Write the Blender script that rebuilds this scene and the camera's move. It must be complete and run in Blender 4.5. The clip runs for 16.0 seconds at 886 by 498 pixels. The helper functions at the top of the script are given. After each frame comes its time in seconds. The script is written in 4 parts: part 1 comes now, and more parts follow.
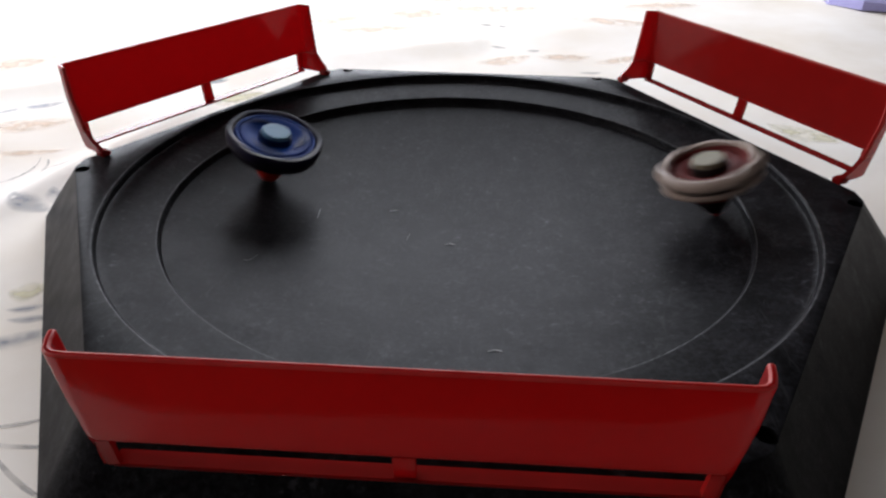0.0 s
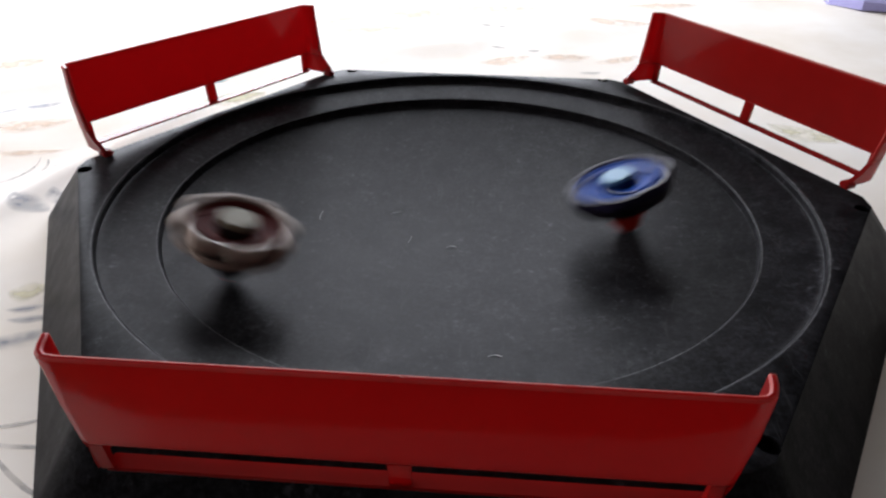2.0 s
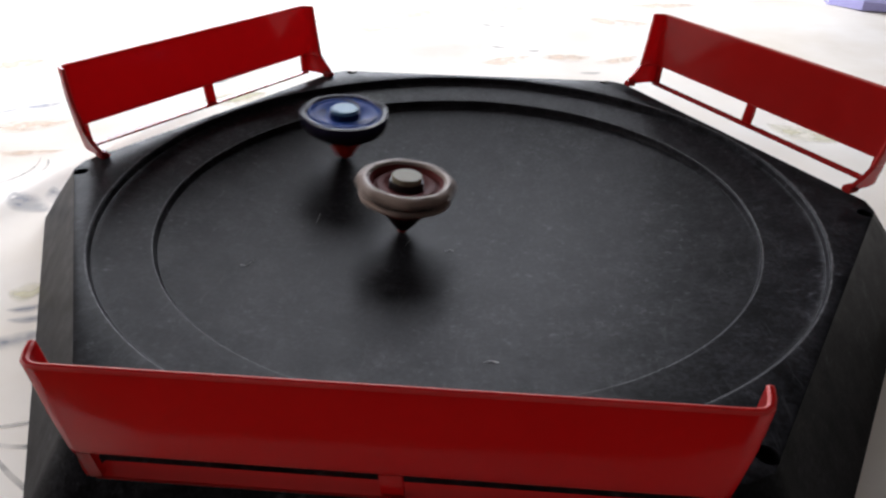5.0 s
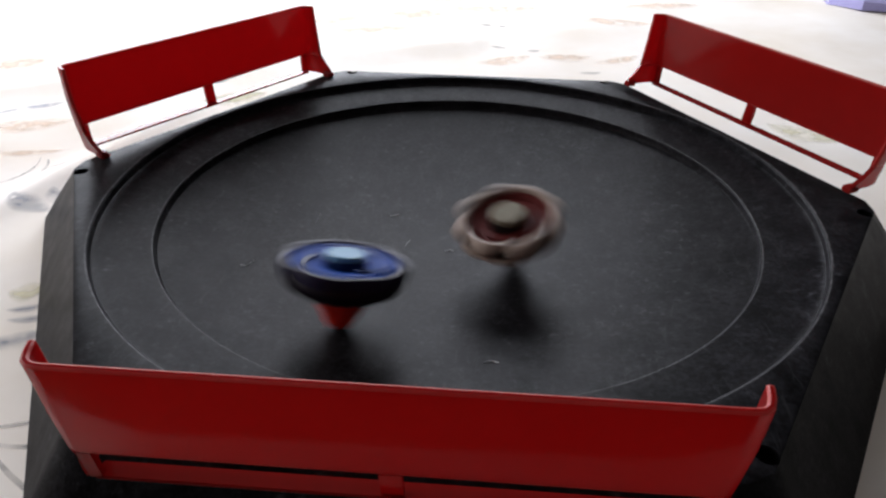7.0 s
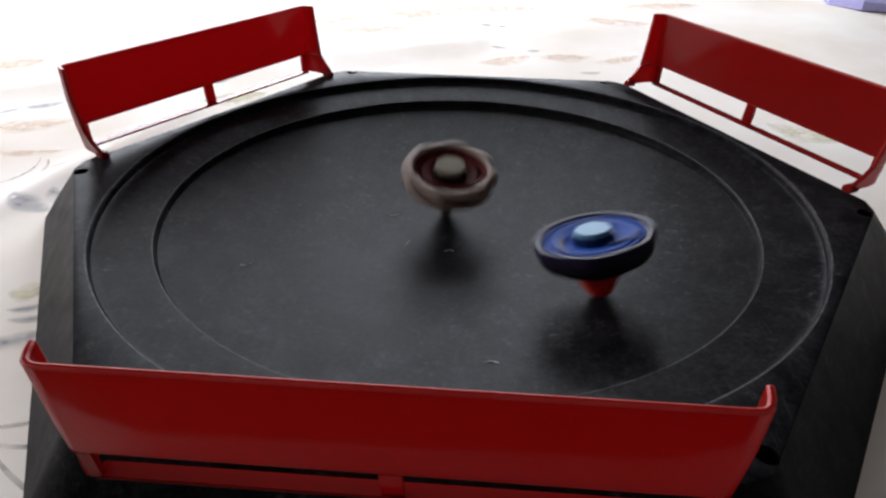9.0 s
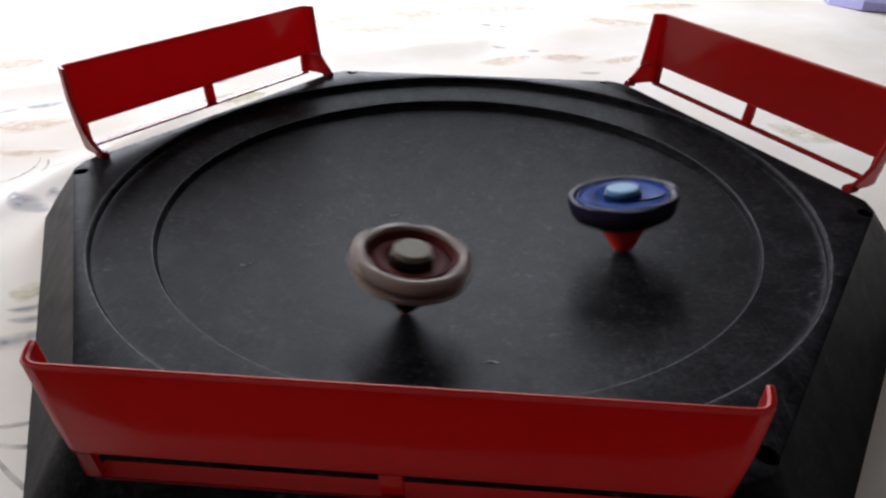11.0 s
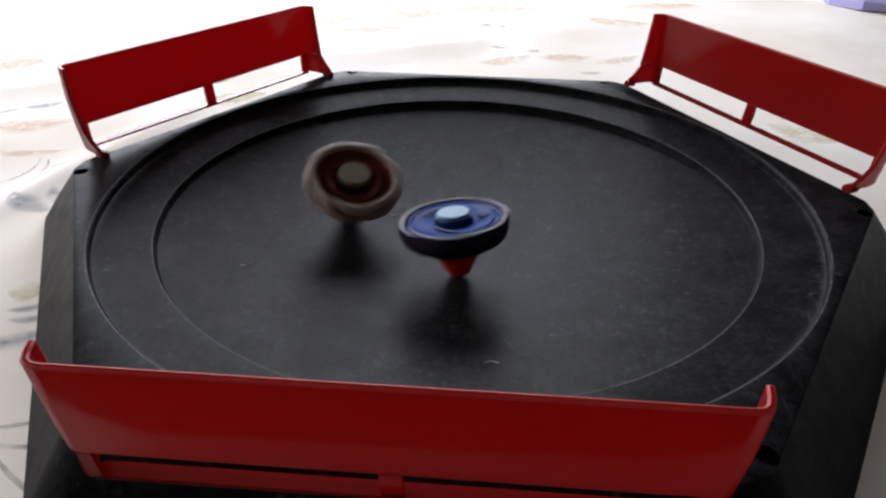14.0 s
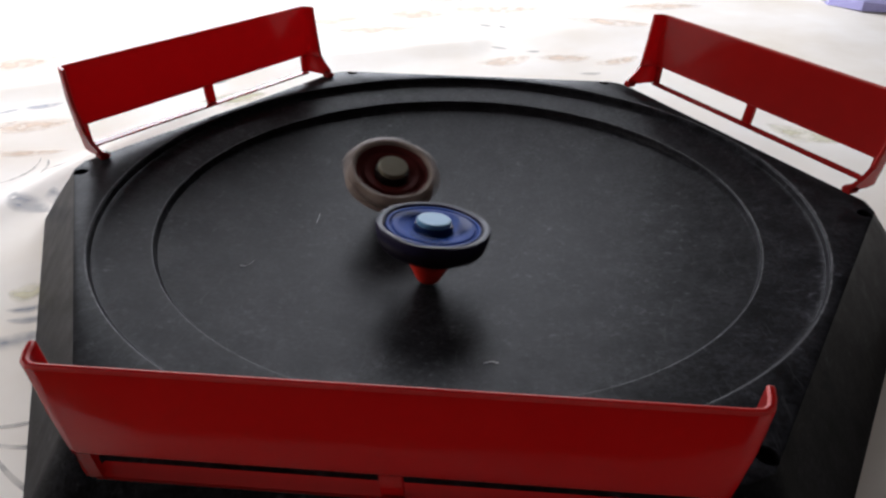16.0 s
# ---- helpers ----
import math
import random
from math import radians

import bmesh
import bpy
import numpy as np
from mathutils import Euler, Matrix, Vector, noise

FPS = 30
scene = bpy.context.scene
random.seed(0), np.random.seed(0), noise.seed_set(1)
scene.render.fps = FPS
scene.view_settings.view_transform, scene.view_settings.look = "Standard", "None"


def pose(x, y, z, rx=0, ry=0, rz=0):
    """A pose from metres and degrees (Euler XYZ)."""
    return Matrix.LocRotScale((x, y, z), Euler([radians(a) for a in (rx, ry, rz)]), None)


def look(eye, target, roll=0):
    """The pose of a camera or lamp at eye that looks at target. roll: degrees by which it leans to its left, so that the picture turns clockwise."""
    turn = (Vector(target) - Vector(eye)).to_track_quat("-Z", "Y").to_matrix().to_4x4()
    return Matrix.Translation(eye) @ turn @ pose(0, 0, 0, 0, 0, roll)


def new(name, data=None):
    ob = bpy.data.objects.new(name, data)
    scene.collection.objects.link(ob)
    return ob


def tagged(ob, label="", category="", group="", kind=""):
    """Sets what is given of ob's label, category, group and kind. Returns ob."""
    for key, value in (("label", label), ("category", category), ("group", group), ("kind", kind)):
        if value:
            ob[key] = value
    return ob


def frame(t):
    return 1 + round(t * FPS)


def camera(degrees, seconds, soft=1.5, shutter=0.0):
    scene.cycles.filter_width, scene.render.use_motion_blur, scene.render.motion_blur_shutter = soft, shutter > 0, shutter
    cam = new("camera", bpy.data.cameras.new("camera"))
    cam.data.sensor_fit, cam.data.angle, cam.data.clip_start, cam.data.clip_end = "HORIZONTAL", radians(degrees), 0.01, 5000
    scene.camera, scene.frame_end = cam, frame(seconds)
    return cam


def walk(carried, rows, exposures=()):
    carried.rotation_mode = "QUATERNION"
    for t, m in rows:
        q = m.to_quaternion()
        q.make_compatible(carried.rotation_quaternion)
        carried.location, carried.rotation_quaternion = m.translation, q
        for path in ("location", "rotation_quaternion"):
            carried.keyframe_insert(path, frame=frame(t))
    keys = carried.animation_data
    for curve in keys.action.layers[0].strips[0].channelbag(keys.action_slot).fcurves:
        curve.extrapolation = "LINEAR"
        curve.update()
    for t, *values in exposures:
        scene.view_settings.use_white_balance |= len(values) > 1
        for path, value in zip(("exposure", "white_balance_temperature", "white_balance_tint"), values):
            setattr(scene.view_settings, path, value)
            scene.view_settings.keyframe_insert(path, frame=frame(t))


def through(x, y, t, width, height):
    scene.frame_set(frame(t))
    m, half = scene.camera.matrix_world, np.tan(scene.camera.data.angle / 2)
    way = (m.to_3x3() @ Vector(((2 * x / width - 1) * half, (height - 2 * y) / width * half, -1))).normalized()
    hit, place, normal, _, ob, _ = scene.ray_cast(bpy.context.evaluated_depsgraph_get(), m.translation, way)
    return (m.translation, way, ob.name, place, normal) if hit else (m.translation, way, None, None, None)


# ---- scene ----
S = 0.195           # radius on which the peg holes of the stadium lie
RIM = 0.161 * S     # height of the stadium's rim above the sheet

cam = camera(65.73, 16.0, soft=2.4, shutter=0.5)
EYE = Vector((0.1154 * S, -1.5956 * S, 0.7974 * S + RIM))


def aim(pitch, yaw, roll):
    return pose(*EYE, 90 - pitch, 0, -yaw) @ pose(0, 0, 0, 0, 0, roll)


walk(cam, [(0, aim(31.92, -5.34, 0.58)), (14.0, aim(31.92, -5.34, 0.58)), (14.5, aim(31.96, -5.27, 0.58)),
           (15.0, aim(31.92, -5.27, 0.58)), (15.5, aim(31.83, -5.32, 0.58)), (16.0, aim(31.88, -5.34, 0.58))],
     [(0, 0.0, 6500, 17), (1.2, 0.0, 6500, 17), (2, 0.12, 6500, 17), (3.5, 0.26, 6500, 17), (4.2, 0.24, 6500, 17), (6.5, 0.08, 6500, 17), (9, 0.0, 6500, 17), (16, -0.02, 6500, 17)])

# ---- light: daylight from a low window beyond the bed, and an assumed low one beside it ----
world = bpy.data.worlds.new("world")
scene.world = world
world.use_nodes = True
sky = world.node_tree.nodes.new("ShaderNodeTexSky")
sky.sky_type, sky.sun_disc, sky.sun_elevation, sky.sun_rotation = "NISHITA", False, radians(40), radians(-25)
world.node_tree.links.new(sky.outputs[0], world.node_tree.nodes["Background"].inputs[0])
world.node_tree.nodes["Background"].inputs[1].default_value = 0.12

WIN = (-1.48, 0.22, 0.16, 0.96)     # window opening: x0, x1, z0, z1 in the wall at y = WALL_Y
WALL_Y = 1.30
lamp = bpy.data.lights.new("window_daylight", "AREA")
lamp.shape, lamp.size, lamp.size_y, lamp.energy, lamp.color = "RECTANGLE", WIN[1] - WIN[0], WIN[3] - WIN[2], 54, (0.87, 0.945, 1.0)
light = new("window_daylight", lamp)
light.matrix_world = look(((WIN[0] + WIN[1]) / 2, WALL_Y + 0.04, (WIN[2] + WIN[3]) / 2), ((WIN[0] + WIN[1]) / 2, 0, (WIN[2] + WIN[3]) / 2 - 0.20))

WIN2 = (-0.45, 0.75, 0.10, 1.20)    # assumed, unseen window in the wall at x = WALL_X: y0, y1, z0, z1
WALL_X = -1.7
# Unseen source, added to brighten the stadium's left flank.
lamp = bpy.data.lights.new("added_side_light", "AREA")
lamp.shape, lamp.size, lamp.size_y, lamp.energy, lamp.color = "RECTANGLE", WIN2[1] - WIN2[0], WIN2[3] - WIN2[2], 26.0, (1.0, 0.97, 0.93)
light = new("added_side_light", lamp)
light.matrix_world = look((WALL_X - 0.04, (WIN2[0] + WIN2[1]) / 2, (WIN2[2] + WIN2[3]) / 2), (0, (WIN2[0] + WIN2[1]) / 2, (WIN2[2] + WIN2[3]) / 2 - 0.1))


# ---- materials ----
def material(name, rough=0.5, metal=0.0, coat=0.0):
    m = bpy.data.materials.new(name)
    m.use_nodes = True
    b = m.node_tree.nodes["Principled BSDF"]
    b.inputs["Roughness"].default_value, b.inputs["Metallic"].default_value = rough, metal
    b.inputs["Coat Weight"].default_value = coat
    return m, m.node_tree.nodes, m.node_tree.links, b


def coords(n):
    return n.new("ShaderNodeTexCoord").outputs["Object"]


def noise_tex(n, l, vec, scale, detail=4, rough=0.55):
    t = n.new("ShaderNodeTexNoise")
    t.inputs["Scale"].default_value, t.inputs["Detail"].default_value, t.inputs["Roughness"].default_value = scale, detail, rough
    l.new(vec, t.inputs["Vector"])
    return t.outputs["Fac"]


def ramp(n, l, fac, stops):
    r = n.new("ShaderNodeValToRGB")
    while len(r.color_ramp.elements) < len(stops):
        r.color_ramp.elements.new(0.5)
    for e, (at, c) in zip(r.color_ramp.elements, stops):
        e.position, e.color = at, (*c, 1)
    l.new(fac, r.inputs[0])
    return r.outputs[0]


def blend(n, l, fac, a, b, mode="MIX"):
    x = n.new("ShaderNodeMix")
    x.data_type, x.blend_type = "RGBA", mode
    for v, s in ((fac, x.inputs[0]), (a, x.inputs[6]), (b, x.inputs[7])):
        if hasattr(v, "links"):
            l.new(v, s)
        else:
            s.default_value = v
    return x.outputs[2]


def bump(n, l, b, height, strength, dist):
    x = n.new("ShaderNodeBump")
    x.inputs["Strength"].default_value, x.inputs["Distance"].default_value = strength, dist
    l.new(height, x.inputs["Height"])
    l.new(x.outputs[0], b.inputs["Normal"])


def plastic(name, dark, mid, rough, grain=900, big=25, relief=0.00008, coat=0.0, spec=0.5):
    m, n, l, b = material(name, rough, 0, coat)
    v = coords(n)
    l.new(ramp(n, l, noise_tex(n, l, v, big), [(0.3, dark), (0.7, mid)]), b.inputs["Base Color"])
    l.new(ramp(n, l, noise_tex(n, l, v, big * 3), [(0.3, (rough * 0.85,) * 3), (0.75, (min(1, rough * 1.2),) * 3)]), b.inputs["Roughness"])
    bump(n, l, b, noise_tex(n, l, v, grain, 2), 0.5, relief)
    b.inputs["Specular IOR Level"].default_value = spec
    return m


def scuffed_black(name):
    """Black moulded plastic with a fine speckled grain, dusty bloom and faint short scratches."""
    m, n, l, b = material(name, 0.5)
    v = coords(n)
    base = ramp(n, l, noise_tex(n, l, v, 16, 6), [(0.32, (0.0046, 0.0040, 0.0040)), (0.72, (0.0078, 0.0074, 0.0080))])
    speck = ramp(n, l, noise_tex(n, l, v, 420, 5, 0.75), [(0.40, (0, 0, 0)), (0.75, (1, 1, 1))])
    base = blend(n, l, speck, base, (0.0200, 0.0202, 0.0230, 1))
    dust = blend(n, l, 1.0, ramp(n, l, noise_tex(n, l, v, 240, 5, 0.75), [(0.56, (0, 0, 0)), (0.78, (1, 1, 1))]),
                 ramp(n, l, noise_tex(n, l, v, 30, 3), [(0.40, (0.1,) * 3), (0.65, (1, 1, 1))]), "MULTIPLY")
    base = blend(n, l, dust, base, (0.066, 0.067, 0.075, 1))
    smudge = ramp(n, l, noise_tex(n, l, v, 75, 5, 0.65), [(0.35, (0.48,) * 3), (0.68, (1.4,) * 3)])
    base = blend(n, l, 1.0, base, smudge, "MULTIPLY")
    marks = None
    for k, (turn, size) in enumerate(((0.4, 150), (1.5, 190), (2.6, 120))):
        mp = n.new("ShaderNodeMapping")
        mp.inputs["Rotation"].default_value, mp.inputs["Scale"].default_value = (0, 0, turn), (1, 0.16, 1)
        mp.inputs["Location"].default_value = (k * 3.1, k, 0)
        l.new(v, mp.inputs["Vector"])
        vor = n.new("ShaderNodeTexVoronoi")
        vor.feature = "DISTANCE_TO_EDGE"
        vor.inputs["Scale"].default_value = size * 2
        l.new(mp.outputs[0], vor.inputs["Vector"])
        line = ramp(n, l, vor.outputs["Distance"], [(0.0, (1, 1, 1)), (0.045, (0, 0, 0))])
        gate = ramp(n, l, noise_tex(n, l, mp.outputs[0], size * 1.3, 2), [(0.60, (0, 0, 0)), (0.68, (1, 1, 1))])
        hit = blend(n, l, 1.0, line, gate, "MULTIPLY")
        marks = hit if marks is None else blend(n, l, 1.0, marks, hit, "ADD")
    base = blend(n, l, marks, base, (0.022, 0.022, 0.023, 1))
    l.new(base, b.inputs["Base Color"])
    l.new(ramp(n, l, noise_tex(n, l, v, 90, 4), [(0.3, (0.30,) * 3), (0.7, (0.40,) * 3)]), b.inputs["Roughness"])
    b.inputs["Specular IOR Level"].default_value = 0.016
    bump(n, l, b, noise_tex(n, l, v, 1300, 2), 0.4, 0.00012)
    return m


def translucent_red(name, dark, pale, through, rough):
    """Glossy red moulded plastic that lets a little light through."""
    m, n, l, b = material(name, 0.3)
    b.inputs["Specular IOR Level"].default_value = 0.28
    v = coords(n)
    c = ramp(n, l, noise_tex(n, l, v, 55, 8, 0.7), [(0.28, dark), (0.72, pale)])
    l.new(c, b.inputs["Base Color"])
    l.new(ramp(n, l, noise_tex(n, l, v, 120, 4), [(0.3, (rough * 0.8,) * 3), (0.7, (rough * 1.3,) * 3)]), b.inputs["Roughness"])
    bump(n, l, b, noise_tex(n, l, v, 420, 4), 0.2, 0.00003)
    tr = n.new("ShaderNodeBsdfTranslucent")
    tr.inputs["Color"].default_value = (*through, 1)
    mix = n.new("ShaderNodeMixShader")
    mix.inputs[0].default_value = 0.5
    l.new(b.outputs[0], mix.inputs[1])
    l.new(tr.outputs[0], mix.inputs[2])
    l.new(mix.outputs[0], n["Material Output"].inputs[0])
    return m


def cotton(name, a, c, weave=True):
    m, n, l, b = material(name, 0.9)
    v = coords(n)
    l.new(ramp(n, l, noise_tex(n, l, v, 9, 5), [(0.3, a), (0.7, c)]), b.inputs["Base Color"])
    b.inputs["Sheen Weight"].default_value = 0.15
    b.inputs["Specular IOR Level"].default_value = 0.2
    if weave:
        bump(n, l, b, noise_tex(n, l, v, 1800, 2), 0.4, 0.0002)
    return m


BLACK = scuffed_black("black_plastic")
# Ridge edges: wear, plus the window's glint painted in as lighter grey.
WORN_GLINT = plastic("worn_glint_edge", (0.008, 0.008, 0.0083), (0.056, 0.056, 0.059), 0.5, 700, 260, spec=0.07)
# Near-black lining that paints the shade inside the peg holes.
PIT = plastic("hole_shade", (0.001,) * 3, (0.002,) * 3, 0.9, spec=0.02)
RED = translucent_red("red_plastic", (0.20, 0.008, 0.006), (0.28, 0.012, 0.010), (0.50, 0.036, 0.043), 0.10)
# Bevelled rail edges: abrasion, with the pale edge highlight put into the colour.
RED_EDGE = translucent_red("worn_glint_red_edge", (0.44, 0.03, 0.026), (0.60, 0.12, 0.10), (0.40, 0.05, 0.05), 0.4)
SHEET = cotton("white_cotton", (0.70, 0.63, 0.535), (0.82, 0.785, 0.735))


def faded(name, a, c):
    """Printed ink, worn thin in patches so that the cloth shows through."""
    m = cotton(name, a, c)
    n, l = m.node_tree.nodes, m.node_tree.links
    clear = n.new("ShaderNodeBsdfTransparent")
    mix = n.new("ShaderNodeMixShader")
    worn = ramp(n, l, noise_tex(n, l, coords(n), 70, 2), [(0.3, (0.12,) * 3), (0.65, (0.8,) * 3)])
    wash = n.new("ShaderNodeAttribute")
    wash.attribute_name = "wash"
    l.new(blend(n, l, 1.0, worn, wash.outputs["Color"], "MULTIPLY"), mix.inputs[0])
    l.new(clear.outputs[0], mix.inputs[1])
    l.new(n["Principled BSDF"].outputs[0], mix.inputs[2])
    l.new(mix.outputs[0], n["Material Output"].inputs[0])
    return m


INK_BLUE = faded("faded_blue_ink", (0.25, 0.28, 0.34), (0.36, 0.39, 0.45))
INK_YELLOW = faded("faded_yellow_ink", (0.60, 0.57, 0.34), (0.70, 0.67, 0.46))
INK_PEACH = faded("faded_peach_ink", (0.72, 0.54, 0.40), (0.80, 0.64, 0.50))
INK_GREY = faded("faded_grey_ink", (0.30, 0.30, 0.29), (0.42, 0.41, 0.40))
PAINT = plastic("wall_paint", (0.17, 0.163, 0.157), (0.22, 0.212, 0.204), 0.85, 300, 3)
FLOORING = plastic("wooden_floor", (0.22, 0.13, 0.07), (0.32, 0.20, 0.11), 0.45, 200, 6)
WHITE_FRAME = plastic("white_window_paint", (0.74, 0.74, 0.73), (0.80, 0.80, 0.79), 0.4, 300, 8)
LILAC = plastic("lilac_wrapper", (0.34, 0.32, 0.62), (0.44, 0.42, 0.72), 0.3, 200, 30)
SILVER = plastic("pale_wrapper", (0.62, 0.62, 0.60), (0.74, 0.74, 0.72), 0.25, 200, 30)
BLUE = plastic("blue_layer", (0.0048, 0.026, 0.145), (0.0095, 0.047, 0.23), 0.5, 500, 120, spec=0.02)
NAVY = plastic("navy_boss", (0.004, 0.012, 0.05), (0.006, 0.018, 0.07), 0.4, 500, 90, spec=0.05)
ICE = plastic("pale_blue_chip", (0.070, 0.17, 0.27), (0.10, 0.22, 0.33), 0.45, 500, 60, spec=0.09)
DARK_METAL = plastic("dark_forged_metal", (0.004, 0.003, 0.006), (0.008, 0.006, 0.011), 0.45, 500, 90, spec=0.14)
LIP = plastic("violet_lip", (0.0075, 0.0065, 0.017), (0.014, 0.012, 0.028), 0.4, 500, 90, spec=0.05)
SCARLET = plastic("scarlet_driver", (0.50, 0.022, 0.012), (0.60, 0.03, 0.018), 0.4, 500, 60, spec=0.2)
CREAM = plastic("cream_layer", (0.19, 0.142, 0.115), (0.26, 0.205, 0.17), 0.5, 500, 110, spec=0.14)
MAROON = plastic("maroon_layer", (0.056, 0.0105, 0.0095), (0.085, 0.017, 0.0155), 0.55, 500, 90, spec=0.02)
RUST = plastic("rust_red", (0.20, 0.03, 0.02), (0.28, 0.05, 0.03), 0.45, 500, 90)
UMBER = plastic("dark_umber", (0.005, 0.0032, 0.003), (0.009, 0.006, 0.0055), 0.45, 500, 90, spec=0.12)
OLIVE = plastic("bone_chip", (0.12, 0.105, 0.072), (0.16, 0.145, 0.105), 0.5, 500, 60, spec=0.06)
LINT = plastic("pale_lint", (0.24, 0.24, 0.24), (0.34, 0.34, 0.335), 0.8)


# ---- mesh helpers ----
def part(name, bm, mat, parent=None, label="", smooth=35):
    bmesh.ops.recalc_face_normals(bm, faces=bm.faces)
    me = bpy.data.meshes.new(name)
    bm.to_mesh(me)
    bm.free()
    for m in (mat if isinstance(mat, (list, tuple)) else (mat,)):
        me.materials.append(m)
    if smooth:
        me.polygons.foreach_set("use_smooth", [True] * len(me.polygons))
        me.set_sharp_from_angle(angle=radians(smooth))
    ob = new(name, me)
    if parent:
        ob.parent = parent
    return tagged(ob, label)


def box(bm, x0, x1, y0, y1, z0, z1, bevel=0.0):
    made = bmesh.ops.create_cube(bm, size=1)["verts"]
    bmesh.ops.transform(bm, verts=made, matrix=Matrix.Translation(((x0 + x1) / 2, (y0 + y1) / 2, (z0 + z1) / 2))
                        @ Matrix.Diagonal((x1 - x0, y1 - y0, z1 - z0, 1)))
    if bevel:
        edges = list({e for v in made for e in v.link_edges})
        bmesh.ops.bevel(bm, geom=edges, offset=bevel, segments=2, affect="EDGES")
    return bm


def lathe(profile, n=64, wave=None, closed=True):
    """A solid turned from (r, z) pairs; wave(r, z, angle) gives the radius at that angle."""
    bm = bmesh.new()
    rings = []
    for r, z in profile:
        if r < 1e-6:
            rings.append([bm.verts.new((0, 0, z))])
            continue
        ring = []
        for k in range(n):
            a = 2 * math.pi * k / n
            q = wave(r, z, a) if wave else r
            ring.append(bm.verts.new((q * math.cos(a), q * math.sin(a), z)))
        rings.append(ring)
    pairs = list(zip(rings, rings[1:]))
    if closed and len(rings[0]) > 1 and len(rings[-1]) > 1:
        pairs.append((rings[-1], rings[0]))
    for a, b in pairs:
        for k in range(n):
            j = (k + 1) % n
            f = [a[k % len(a)], a[j % len(a)], b[j % len(b)], b[k % len(b)]]
            f = [v for i, v in enumerate(f) if v not in f[:i]]
            if len(f) > 2:
                bm.faces.new(f)
    return bm


def hexagon(apothem, corner=0.985):
    """Radius of a hexagon with its flats at 30, 90 ... degrees and slightly cut corners, at an angle."""
    def radius(a):
        d = (a - math.pi / 6 + math.pi / 6) % (math.pi / 3) - math.pi / 6
        return min(apothem / math.cos(d), apothem / math.cos(math.pi / 6) * corner / max(0.2, math.cos(math.pi / 6 - abs(d))))
    return radius


# ---- the closed room (only its light is seen) ----
def wall(name, parts):
    bm = bmesh.new()
    for p in parts:
        box(bm, *p)
    return tagged(part(name, bm, PAINT, smooth=0), "plain painted bedroom wall", "wall", kind="structure")


X0, X1, Y0, FLOOR_Z, CEIL_Z = WALL_X, 1.7, -1.9, -0.55, 2.0
wall("wall_north", [(X0, WIN[0], WALL_Y, WALL_Y + 0.15, FLOOR_Z, CEIL_Z), (WIN[1], X1, WALL_Y, WALL_Y + 0.15, FLOOR_Z, CEIL_Z),
                    (WIN[0], WIN[1], WALL_Y, WALL_Y + 0.15, FLOOR_Z, WIN[2]), (WIN[0], WIN[1], WALL_Y, WALL_Y + 0.15, WIN[3], CEIL_Z)])
wall("wall_south", [(X0, X1, Y0 - 0.15, Y0, FLOOR_Z, CEIL_Z)])
wall("wall_west", [(X0 - 0.15, X0, Y0 - 0.15, WIN2[0], FLOOR_Z, CEIL_Z), (X0 - 0.15, X0, WIN2[1], WALL_Y + 0.15, FLOOR_Z, CEIL_Z),
                   (X0 - 0.15, X0, WIN2[0], WIN2[1], FLOOR_Z, WIN2[2]), (X0 - 0.15, X0, WIN2[0], WIN2[1], WIN2[3], CEIL_Z)])
wall("wall_east", [(X1, X1 + 0.15, Y0 - 0.15, WALL_Y + 0.15, FLOOR_Z, CEIL_Z)])
tagged(part("floor", box(bmesh.new(), X0 - 0.15, X1 + 0.15, Y0 - 0.15, WALL_Y + 0.15, FLOOR_Z - 0.1, FLOOR_Z), FLOORING, smooth=0),
       "brown wooden bedroom floor", "floor", kind="structure")
tagged(part("ceiling", box(bmesh.new(), X0 - 0.15, X1 + 0.15, Y0 - 0.15, WALL_Y + 0.15, CEIL_Z, CEIL_Z + 0.1), PAINT, smooth=0),
       "plain pale ceiling", "ceiling", kind="structure")
bm = bmesh.new()
for a in ((WIN[0], WIN[0] + 0.05, WIN[2], WIN[3]), (WIN[1] - 0.05, WIN[1], WIN[2], WIN[3]), (WIN[0] + 0.05, WIN[1] - 0.05, WIN[2], WIN[2] + 0.05),
          (WIN[0] + 0.05, WIN[1] - 0.05, WIN[3] - 0.05, WIN[3])):
    box(bm, a[0], a[1], WALL_Y + 0.08, WALL_Y + 0.13, a[2], a[3])
tagged(part("window_1", bm, WHITE_FRAME, smooth=0), "white painted window frame", "window", kind="structure")
bm = bmesh.new()
for a in ((WIN2[0], WIN2[0] + 0.05, WIN2[2], WIN2[3]), (WIN2[1] - 0.05, WIN2[1], WIN2[2], WIN2[3]), (WIN2[0] + 0.05, WIN2[1] - 0.05, WIN2[2], WIN2[2] + 0.05),
          (WIN2[0] + 0.05, WIN2[1] - 0.05, WIN2[3] - 0.05, WIN2[3])):
    box(bm, X0 - 0.13, X0 - 0.08, a[0], a[1], a[2], a[3])
tagged(part("added_side_window", bm, WHITE_FRAME, smooth=0), "white painted frame of an unseen side window, added for light", "window", kind="structure")

# ---- the bed and its printed sheet ----
FOOT_Y = -0.225     # the bed's edge, under the camera: unseen, set near to darken the front rail
BED_X = 0.80        # the bed's side edge: unseen, set in to cut bounce on the right flank
tagged(part("mattress", box(bmesh.new(), -1.0, BED_X, FOOT_Y - 0.01, 1.05, FLOOR_Z, -0.016, 0.01), SHEET), "thick white mattress under the printed sheet", "mattress")


